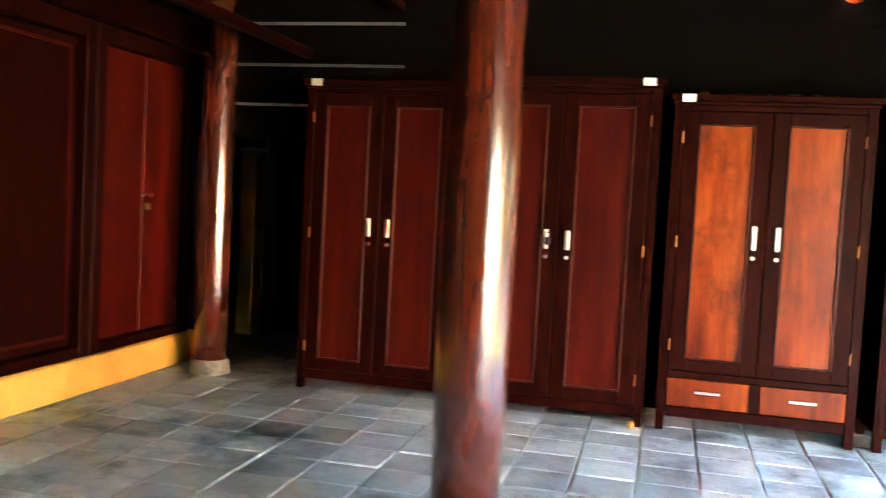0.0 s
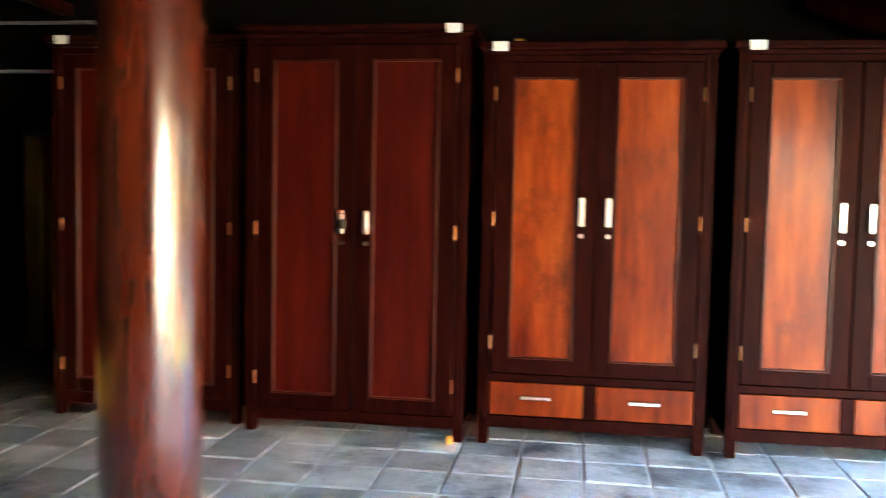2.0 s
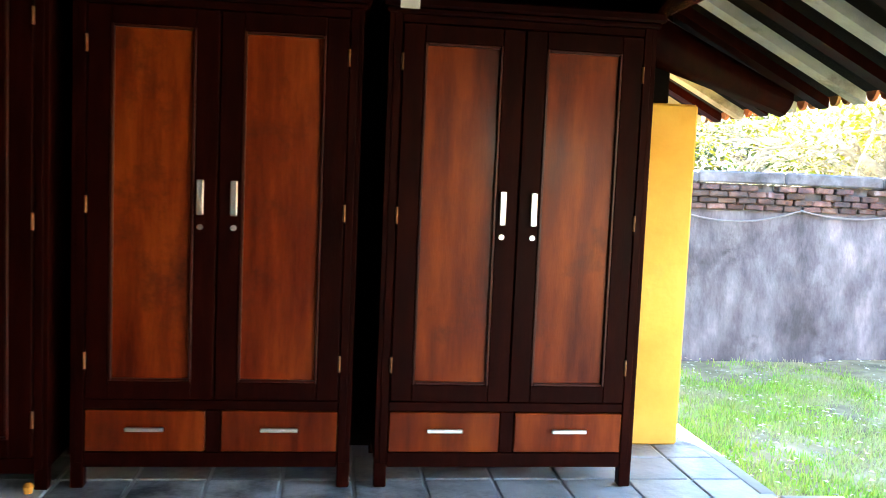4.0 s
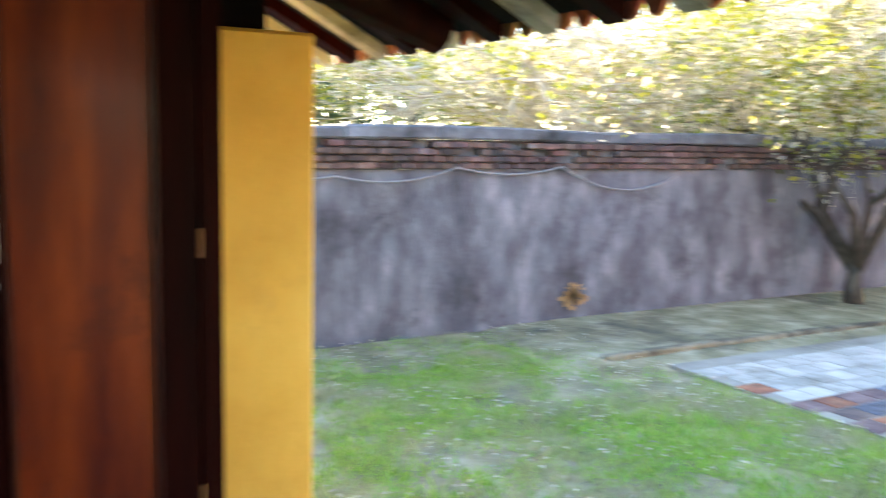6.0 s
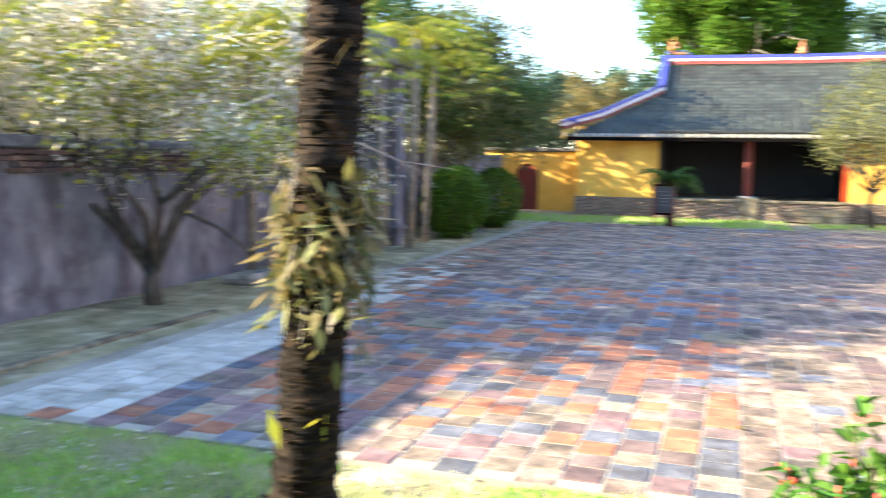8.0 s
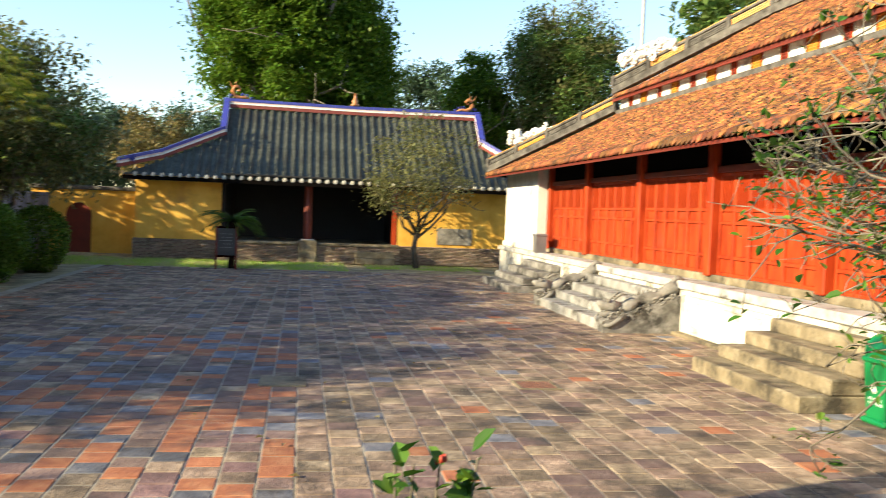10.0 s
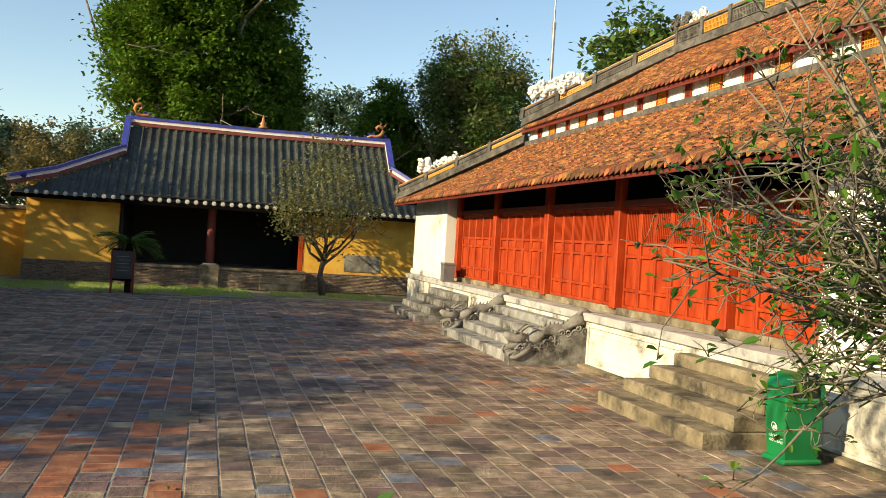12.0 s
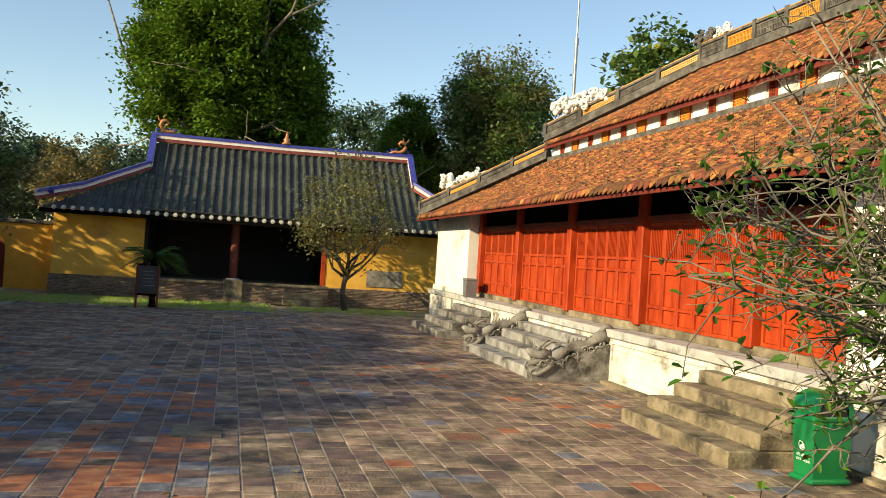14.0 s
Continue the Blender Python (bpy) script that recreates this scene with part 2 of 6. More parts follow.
METAL_GREY = material("grey_sheet_metal", [(0.20, 0.20, 0.20), (0.30, 0.30, 0.30)], 4.0, 0.45, metal=0.4, bump=0.05)
GRATE = material("rusty_iron_grate", [(0.13, 0.055, 0.035), (0.24, 0.11, 0.07)], 8.0, 0.8, bump=0.2)
LAWN_SOIL = material("lawn_soil", [(0.16, 0.145, 0.065), (0.30, 0.255, 0.14), (0.50, 0.43, 0.28)], 2.2, 0.95, bump=0.6, fine=20, stain=(0.11, 0.09, 0.055), stain_scale=0.7, stain_amount=0.45)
GRASS = material("grass_blades", [(0.20, 0.42, 0.040), (0.34, 0.54, 0.070), (0.58, 0.58, 0.24)], 0.8, 0.7, bump=0, island=0.3, hue=0.03, stain=(0.50, 0.45, 0.29), stain_scale=1.0, stain_amount=0.6, translucent=0.35)
BARK = material("grey_bark", [(0.09, 0.075, 0.055), (0.17, 0.145, 0.11), (0.28, 0.25, 0.20)], 6.0, 0.95, bump=0.6, fine=30)
TWIG = material("pale_twig_bark", [(0.13, 0.105, 0.07), (0.24, 0.20, 0.145), (0.36, 0.31, 0.23)], 8.0, 0.9, bump=0.3)
BARK_DARK = material("dark_bark", [(0.035, 0.028, 0.020), (0.07, 0.056, 0.04), (0.12, 0.10, 0.075)], 6.0, 0.95, bump=0.6, fine=30)
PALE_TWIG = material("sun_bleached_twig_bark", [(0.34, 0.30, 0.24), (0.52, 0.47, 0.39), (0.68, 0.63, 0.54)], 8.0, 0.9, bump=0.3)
PALM_BARK = material("palm_bark", [(0.006, 0.005, 0.004), (0.015, 0.011, 0.008), (0.045, 0.029, 0.017)], 7.0, 0.95, bump=0.9, fine=18, stretch=(1, 1, 3), stain=(0.11, 0.06, 0.028), stain_scale=2.5, stain_amount=0.15, spec=0.1)


def leaf_material(name, a, b, c, tr=0.35):
    return material(name, [a, b, c], 0.7, 0.5, bump=0, island=0.4, hue=0.02, translucent=tr, spec=0.4)


LEAF_DARK = leaf_material("dark_green_leaves", (0.052, 0.110, 0.010), (0.098, 0.185, 0.016), (0.165, 0.26, 0.026), 0.42)
LEAF_MID = leaf_material("mid_green_leaves", (0.065, 0.12, 0.026), (0.105, 0.18, 0.040), (0.17, 0.23, 0.06))
LEAF_OLIVE = leaf_material("olive_leaves", (0.11, 0.125, 0.038), (0.17, 0.175, 0.060), (0.25, 0.235, 0.10))
LEAF_YELLOW = leaf_material("yellow_green_leaves", (0.22, 0.26, 0.025), (0.36, 0.37, 0.035), (0.52, 0.44, 0.06), 0.55)
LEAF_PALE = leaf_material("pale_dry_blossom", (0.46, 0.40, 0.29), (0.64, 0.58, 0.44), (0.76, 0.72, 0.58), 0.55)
# Duller, bluer green: the haze of distance is put into the leaf colour
LEAF_HAZE = leaf_material("hazy_far_leaves", (0.055, 0.10, 0.050), (0.085, 0.14, 0.075), (0.12, 0.18, 0.10), 0.2)
LEAF_FERN = leaf_material("dry_fern_leaves", (0.095, 0.09, 0.028), (0.19, 0.155, 0.052), (0.30, 0.225, 0.095), 0.35)
LEAF_GLOSS = leaf_material("glossy_green_leaves", (0.040, 0.115, 0.012), (0.07, 0.17, 0.018), (0.13, 0.25, 0.030), 0.3)
LICHEN = material("orange_lichen", [(0.34, 0.19, 0.075), (0.50, 0.30, 0.13)], 14.0, 0.9, bump=0.3)
BUD_RED = material("red_buds", [(0.40, 0.03, 0.02), (0.55, 0.08, 0.04)], 20, 0.5, bump=0)


# ---------------------------------------------------------------- mesh tools
class Mesh:
    def __init__(self):
        self.v, self.f = [], []

    def add(self, verts, faces):
        k = len(self.v)
        self.v += [tuple(p) for p in verts]
        self.f += [tuple(k + i for i in q) for q in faces]
        return self

    def box(self, x0, y0, z0, x1, y1, z1, c=0.0, m=None):
        """A box; c: chamfer of its edges; m: a matrix to lay it."""
        if c <= 0:
            v = [(x, y, z) for x in (x0, x1) for y in (y0, y1) for z in (z0, z1)]
            f = [(0, 1, 3, 2), (4, 6, 7, 5), (0, 4, 5, 1), (2, 3, 7, 6), (0, 2, 6, 4), (1, 5, 7, 3)]
        else:
            v, idx, f = [], {}, []
            lo, hi = (x0, y0, z0), (x1, y1, z1)
            for sx in (0, 1):
                for sy in (0, 1):
                    for sz in (0, 1):
                        s = (sx, sy, sz)
                        for a in range(3):
                            p = [(hi[k] - c if s[k] else lo[k] + c) for k in range(3)]
                            p[a] = hi[a] if s[a] else lo[a]
                            idx[s, a] = len(v)
                            v.append(tuple(p))
            for a in range(3):
                b, d = (a + 1) % 3, (a + 2) % 3
                for s in (0, 1):
                    def key(i, j):
                        q = [0, 0, 0]
                        q[a], q[b], q[d] = s, i, j
                        return idx[tuple(q), a]
                    quad = [key(0, 0), key(1, 0), key(1, 1), key(0, 1)]
                    f.append(tuple(quad if s else quad[::-1]))
                for i in (0, 1):
                    for j in (0, 1):
                        q0, q1 = [0, 0, 0], [0, 0, 0]
                        q0[b], q0[d], q1[b], q1[d], q1[a] = i, j, i, j, 1
                        quad = (idx[tuple(q0), b], idx[tuple(q1), b], idx[tuple(q1), d], idx[tuple(q0), d])
                        f.append(quad if i != j else quad[::-1])
            for s in [(i, j, k) for i in (0, 1) for j in (0, 1) for k in (0, 1)]:
                tri = (idx[s, 0], idx[s, 1], idx[s, 2])
                f.append(tri if sum(s) % 2 else tri[::-1])
        if m is not None:
            v = [tuple(m @ Vector(p)) for p in v]
        return self.add(v, f)

    def tube(self, pts, radii, n=8, cap=True):
        """A round bar along points."""
        pts = [Vector(p) for p in pts]
        rings, up = [], Vector((0.13, 0.31, 0.94)).normalized()
        for i, p in enumerate(pts):
            d = (pts[min(i + 1, len(pts) - 1)] - pts[max(i - 1, 0)]).normalized()
            a = d.cross(up)
            a = a.normalized() if a.length > 1e-3 else d.orthogonal().normalized()
            b = d.cross(a).normalized()
            r = radii[i] if isinstance(radii, (list, tuple)) else radii
            rings.append([p + (a * math.cos(2 * math.pi * k / n) + b * math.sin(2 * math.pi * k / n)) * r for k in range(n)])
        v = [q for ring in rings for q in ring]
        f = [(i * n + k, i * n + (k + 1) % n, (i + 1) * n + (k + 1) % n, (i + 1) * n + k) for i in range(len(pts) - 1) for k in range(n)]
        if cap:
            f += [tuple(range(n))[::-1], tuple((len(pts) - 1) * n + k for k in range(n))]
        return self.add(v, f)

    def lathe(self, profile, at=(0, 0, 0), n=24):
        """A turned body from (radius, height) pairs."""
        v = [(at[0] + r * math.cos(2 * math.pi * k / n), at[1] + r * math.sin(2 * math.pi * k / n), at[2] + z) for r, z in profile for k in range(n)]
        f = [(i * n + k, i * n + (k + 1) % n, (i + 1) * n + (k + 1) % n, (i + 1) * n + k) for i in range(len(profile) - 1) for k in range(n)]
        f += [tuple(range(n))[::-1], tuple((len(profile) - 1) * n + k for k in range(n))]
        return self.add(v, f)

    def prism(self, outline, axis, a, b):
        """An outline of 2D points pushed along an axis from a to b."""
        def put(p, t):
            return {"x": (t, p[0], p[1]), "y": (p[0], t, p[1]), "z": (p[0], p[1], t)}[axis]
        n = len(outline)
        v = [put(p, a) for p in outline] + [put(p, b) for p in outline]
        f = [tuple(range(n)), tuple(range(n, 2 * n))[::-1]] + [(i, i + n, (i + 1) % n + n, (i + 1) % n) for i in range(n)]
        return self.add(v, f)

    def ball(self, c, r, n=8, squash=(1, 1, 1)):
        rings = max(4, n // 2 + 1)
        v = [(c[0], c[1], c[2] - r * squash[2])]
        for i in range(1, rings):
            a = -math.pi / 2 + math.pi * i / rings
            v += [(c[0] + r * squash[0] * math.cos(a) * math.cos(2 * math.pi * k / n), c[1] + r * squash[1] * math.cos(a) * math.sin(2 * math.pi * k / n), c[2] + r * squash[2] * math.sin(a)) for k in range(n)]
        v.append((c[0], c[1], c[2] + r * squash[2]))
        f = [(0, 1 + (k + 1) % n, 1 + k) for k in range(n)]
        for i in range(rings - 2):
            f += [(1 + i * n + k, 1 + i * n + (k + 1) % n, 1 + (i + 1) * n + (k + 1) % n, 1 + (i + 1) * n + k) for k in range(n)]
        last = 1 + (rings - 2) * n
        f += [(last + k, last + (k + 1) % n, len(v) - 1) for k in range(n)]
        return self.add(v, f)

    def data(self, name, mat, smooth=False):
        d = bpy.data.meshes.new(name)
        d.from_pydata(self.v, [], self.f)
        b = bmesh.new()
        b.from_mesh(d)
        if len(self.f) < 20000:
            bmesh.ops.recalc_face_normals(b, faces=b.faces)
        b.to_mesh(d)
        b.free()
        if smooth:
            for p in d.polygons:
                p.use_smooth = True
        d.materials.append(mat)
        return d


def part(name, mesh, mat, parent, label="", smooth=False, at=None):
    """One mesh object under a thing or a part."""
    ob = new(name, mesh if isinstance(mesh, bpy.types.Mesh) else mesh.data(name, mat, smooth))
    ob.parent = parent
    if at is not None:
        ob.location = at
    if label:
        ob["label"] = label
    return ob


def thing(name, at, label, category, group="", kind="", turn=0.0):
    ob = new(name)
    ob.empty_display_size = 0.1
    ob.location = at
    ob.rotation_euler = (0, 0, radians(turn))
    return tagged(ob, label, category, group, kind)


def solid(name, mesh, mat, label, category, kind="structure", smooth=False, group="", at=None):
    ob = new(name, mesh.data(name, mat, smooth))
    if at is not None:
        ob.location = at
    return tagged(ob, label, category, group, kind)


def smooth_angle(ob, degrees=35):
    for p in ob.data.polygons:
        p.use_smooth = True
    ob.data.set_sharp_from_angle(angle=radians(degrees))
    return ob


def rough_up(mesh, amount, size=0.5, seed=0.0):
    """Pushes the points of a mesh about, for old uneven work."""
    out = []
    for x, y, z in mesh.v:
        p = Vector((x + seed, y, z)) / size
        out.append((x + amount * noise.noise(p), y + amount * noise.noise(p + Vector((31, 0, 0))), z + amount * noise.noise(p + Vector((0, 47, 0)))))
    mesh.v = out
    return mesh

HF = 0.62     # hall floor over the court
R = random.Random(7)

# ---------------------------------------------------------------- ground
def ground_sheet():
    """One sheet to the horizon, finer near the lawn, with gentle unevenness."""
    xs = [-600, -200, -60, -20, -12] + [-6 + 0.35 * i for i in range(31)] + [8, 14, 20, 26, 32, 40, 60, 120, 300, 900]
    ys = [-600, -200, -60, -20, -8] + [-6 + 0.35 * i for i in range(40)] + [10, 14, 20, 30, 60, 150, 400, 900]
    m = Mesh()
    v = []
    for x in xs:
        for y in ys:
            near = 1 if -6 < x < 5 and -6 < y < 8 else 0
            z = -0.035 + near * 0.035 * noise.noise(Vector((x * 0.9, y * 0.9, 0)))
            if y > 5.4 and 3.2 < x < 18:
                z += 0.05
            v.append((x, y, z))
    n = len(ys)
    f = [(i * n + j, (i + 1) * n + j, (i + 1) * n + j + 1, i * n + j + 1) for i in range(len(xs) - 1) for j in range(n - 1)]
    m.add(v, f)
    return solid("ground", m, LAWN_SOIL, "patchy lawn soil with dry bare spots", "ground", smooth=True)


ground_sheet()

# ---------------------------------------------------------------- the hall in which the walk begins
platform = Mesh()
platform.box(-12, -8, -0.02, -0.62, 2.45, HF - 0.010, 0.004)
solid("floor", platform, HALL_JOINT, "raised hall floor bed with pale worn joints", "floor")
edge = Mesh()
for i in range(9):
    y0 = -8 + i * 1.16
    xe = -0.30 if y0 < 0.9 else -0.61
    edge.box(-0.62 if y0 < 0.9 else -0.70, y0, HF - 0.2, xe, y0 + 1.15, HF, 0.015)
solid("trim", rough_up(edge, 0.008, 0.4), STEP_GREY, "pale stone edging slabs along the hall platform", "edging")
face = Mesh().box(-0.619, -8, -0.02, -0.36, 1.27, HF - 0.2)
solid("wall_platform", face, WHITE_WORN, "stained plaster face of the hall platform", "wall")

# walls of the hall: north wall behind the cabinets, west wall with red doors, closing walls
# Near black here stands in for the shade in the gaps between cabinets
solid("wall_boarding", Mesh().box(-6.05, 1.98, HF, -1.45, 2.32, 2.40), WOOD_BLACK, "dark timber boarding behind the cabinets, blackened for shade", "wall")
# South wall is never in view; added to block light from behind
solid("wall_south", Mesh().box(-12, -5.7, HF, -0.9, -5.45, 5.2), WOOD_BLACK, "unseen dark end wall added to keep light out of the hall", "wall")
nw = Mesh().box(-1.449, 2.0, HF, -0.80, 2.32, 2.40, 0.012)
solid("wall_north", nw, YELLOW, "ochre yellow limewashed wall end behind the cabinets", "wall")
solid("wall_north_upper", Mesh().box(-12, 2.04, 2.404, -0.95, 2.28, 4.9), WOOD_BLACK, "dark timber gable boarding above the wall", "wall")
# Back room's dimness is put into near-black walls; ceiling and end added
solid("wall_back_room", Mesh().box(-12, 5.2, 0, -5.5, 5.45, 4.2).box(-8.6, 2.31, 0, -8.4, 5.19, 4.2), WOOD_BLACK, "back room wall in near black, standing in for shade", "wall")
solid("wall_back_room_side", Mesh().box(-6.02, 2.33, 0, -5.75, 5.19, 4.2), WOOD_BLACK, "back room side wall in near black, standing in for shade", "wall")
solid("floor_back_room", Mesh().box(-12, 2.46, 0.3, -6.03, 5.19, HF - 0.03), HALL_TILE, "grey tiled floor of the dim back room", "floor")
solid("ceiling_back_room", Mesh().box(-12, 2.33, 4.2, -5.5, 5.45, 4.3), WOOD_BLACK, "near-black ceiling added to keep light out of the back room", "ceiling")

# Added wall that closes the gap to daylight beside the doorway
solid("wall_northwest", Mesh().box(-12, 2.001, 0, -7.40, 2.3, 4.4), WOOD_BLACK, "near-black wall added to close the gap beside the back doorway", "wall")
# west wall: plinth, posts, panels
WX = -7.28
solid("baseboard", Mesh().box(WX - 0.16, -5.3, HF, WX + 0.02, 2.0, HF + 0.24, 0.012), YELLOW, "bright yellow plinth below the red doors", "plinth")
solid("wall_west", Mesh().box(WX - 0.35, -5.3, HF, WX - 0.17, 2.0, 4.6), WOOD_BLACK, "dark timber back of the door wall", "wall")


def panel_bay(y0, y1, red):
    d = thing("wall_panel" if not red else "door_leaf_pair", (WX, (y0 + y1) / 2, HF + 0.24),
              "tall bright red double door with a small padlock" if red else "dark red timber wall panel with a framed field",
              "door" if red else "panel")
    h, w = 2.15, (y1 - y0) / 2
    mat = WOOD_DOOR if red else WOOD_FRAME
    fr = Mesh()
    fr.box(-0.14, -w, 0, 0.0, -w + 0.10, h, 0.008).box(-0.14, w - 0.10, 0, 0.0, w, h, 0.008)
    fr.box(-0.13, -w + 0.10, 0, -0.004, w - 0.10, 0.07, 0.006).box(-0.13, -w + 0.10, h - 0.12, -0.004, w - 0.10, h, 0.006)
    part("frame", fr, WOOD_FRAME, d)
    if red:
        for s in (-1, 1):
            a, b = (-w + 0.105, -0.006) if s < 0 else (0.006, w - 0.105)
            part("door", Mesh().box(-0.12, a, 0.075, -0.05, b, h - 0.125, 0.006), mat, d)
        lock = part("padlock", Mesh().box(-0.02, -0.03, 0.95, 0.01, 0.03, 1.0, 0.006), BRASS, d, "small brass padlock")
        part("hasp", Mesh().tube([(-0.015, -0.05, 1.04), (0.0, -0.04, 1.06), (0.0, 0.04, 1.06), (-0.015, 0.05, 1.04)], 0.008, 6), CHROME, d)
    else:
        part("field", Mesh().box(-0.12, -w + 0.105, 0.075, -0.07, w - 0.105, h - 0.125, 0.004), mat, d)
        part("moulding", Mesh().box(-0.07, -w + 0.16, 0.13, -0.055, w - 0.16, 0.15).box(-0.07, -w + 0.16, h - 0.2, -0.055, w - 0.16, h - 0.18)
             .box(-0.07, -w + 0.16, 0.15, -0.055, -w + 0.18, h - 0.2).box(-0.07, w - 0.18, 0.15, -0.055, w - 0.16, h - 0.2), WOOD_RED, d)
    return d


for y0, y1, red in ((0.68, 1.9, True), (-0.55, 0.67, False), (-1.65, -0.56, False), (-2.75, -1.66, True), (-3.85, -2.76, False), (-5.0, -3.86, False)):
    panel_bay(y0, y1, red)
solid("beam_west", Mesh().box(WX - 0.16, -5.3, HF + 2.4, WX + 0.05, 2.0, HF + 2.62, 0.01), WOOD_FRAME, "dark lintel beam over the red doors", "beam")


def hall_column(x, y, r, h, label):
    c = thing("column", (x, y, HF), label, "column", "lacquered hall columns")
    shaft = part("shaft", Mesh().lathe([(r * 0.93, 0.10), (r, 0.6), (r * 1.02, 1.2), (r * 0.97, 2.2), (r * 0.92, h)], n=40), LACQUER, c, smooth=True)
    part("stone_base", Mesh().lathe([(r * 1.18, 0), (r * 1.18, 0.03), (r * 1.1, 0.09), (r * 1.0, 0.104)], n=32), STONE, c, "grey stone column base")
    return c


hall_column(-4.44, -0.77, 0.152, 3.6, "polished red-brown lacquered round timber column with glossy streaks")
hall_column(-6.93, 1.62, 0.125, 3.3, "polished dark red lacquered column beside the back doorway")
hall_column(-4.52, -4.6, 0.152, 3.6, "polished red-brown lacquered round timber column with glossy streaks")
hall_column(-6.93, -3.0, 0.125, 3.3, "polished dark red lacquered column by the door wall")

# hall roof: eave over the court side, ridge to the west
EX, EZ = -0.22, 2.36
def slope(x):
    return EZ + 0.10 + (EX - x) * 0.52


roof = Mesh()
roof.prism([(EX + 0.03, slope(EX)), (-4.5, slope(-4.5)), (-4.5, slope(-4.5) + 0.16), (EX + 0.03, slope(EX) + 0.13)], "y", -5.4, 3.45)
roof.prism([(-4.5, slope(-4.5)), (-12, slope(-4.5) - 1.9), (-12, slope(-4.5) - 1.74), (-4.5, slope(-4.5) + 0.16)], "y", -5.4, 3.45)
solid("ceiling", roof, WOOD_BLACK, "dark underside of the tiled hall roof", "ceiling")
rafters = thing("roof_frame", (0, 0, 0), "pale strips for lit tiles and dark rafters under the hall roof", "rafters", kind="structure")
for i in range(28):
    y = 3.2 - i * 0.30
    m = Mesh().prism([(EX - 0.05, slope(EX) - 0.02), (-4.4, slope(-4.4) - 0.02), (-4.4, slope(-4.4) - 0.1), (EX - 0.05, slope(EX) - 0.07)], "y", y, y + 0.09)
    # Every second piece is pale, painting the lit tile underside between rafters
    part("rafter", m, STEP_GREY if i % 2 == 0 else WOOD_FRAME, rafters, "pale strip standing in for lit tile underside" if i % 2 == 0 else "")
    m = Mesh().prism([(-4.6, slope(-4.5) - 0.06), (-8, slope(-4.5) - 0.93), (-8, slope(-4.5) - 1.0), (-4.6, slope(-4.5) - 0.13)], "y", y, y + 0.07)
    part("rafter", m, LACQUER, rafters)
for x in (-1.25, -2.6, -4.4):
    z = slope(x) - 0.2
    solid("beam_purlin", Mesh().tube([(x, -5.3, z), (x, 3.35, z)], 0.085, 14), LACQUER, "round dark red purlin along the roof", "beam", smooth=True)
for x, z in ((-5.7, 3.35), (-6.4, 3.0), (-7.0, 3.6)):
    solid("beam_back", Mesh().box(x - 0.04, -5.2, z, x + 0.04, 2.0, z + 0.07, 0.008), WOOD_FRAME, "thin dark timber tie beam", "beam")
for y, z in ((2.02, 2.92), (2.0, 3.22), (1.98, 2.62)):
    solid("beam_tie", Mesh().box(-7.1, y - 0.2, z, -5.6, y - 0.17, z + 0.018, 0.002), METAL_GREY, "thin pale-edged batten over the doorway", "beam")
solid("bracket", Mesh().tube([(-2.0, 1.9, 3.05), (-1.1, 1.92, 2.70), (-0.36, 1.95, 2.42)], [0.10, 0.12, 0.07], 10), WOOD_FRAME, "dark carved eave bracket over the yellow wall", "bracket", smooth=True)
tiles = Mesh()
for i in range(80):
    y = 3.40 - i * 0.11
    tiles.tube([(EX - 0.5, y, slope(EX - 0.5) + 0.15), (EX + 0.07, y, slope(EX) + 0.10)], 0.055, 7)
fascia = Mesh().box(EX + 0.02, -5.4, slope(EX) + 0.015, EX + 0.05, 3.45, slope(EX) + 0.09)
solid("eave_board", fascia, WOOD_BLACK, "dark eave board of the hall", "eave")
for i in range(85):
    y = 3.40 - i * 0.104
    tiles.add([(EX + 0.075, y + 0.05 * math.cos(math.pi * k / 6), slope(EX) + 0.05 - 0.095 * math.sin(math.pi * k / 6)) for k in range(7)]
              + [(EX + 0.055, y + 0.05 * math.cos(math.pi * k / 6), slope(EX) + 0.05 - 0.095 * math.sin(math.pi * k / 6)) for k in range(7)],
              [tuple(range(7)), tuple(range(13, 6, -1))] + [(k, 7 + k, 8 + k, k + 1) for k in range(6)])
solid("eave_tiles", tiles, TERRA, "scalloped row of terracotta eave tiles", "roof tiles", kind="stuff")


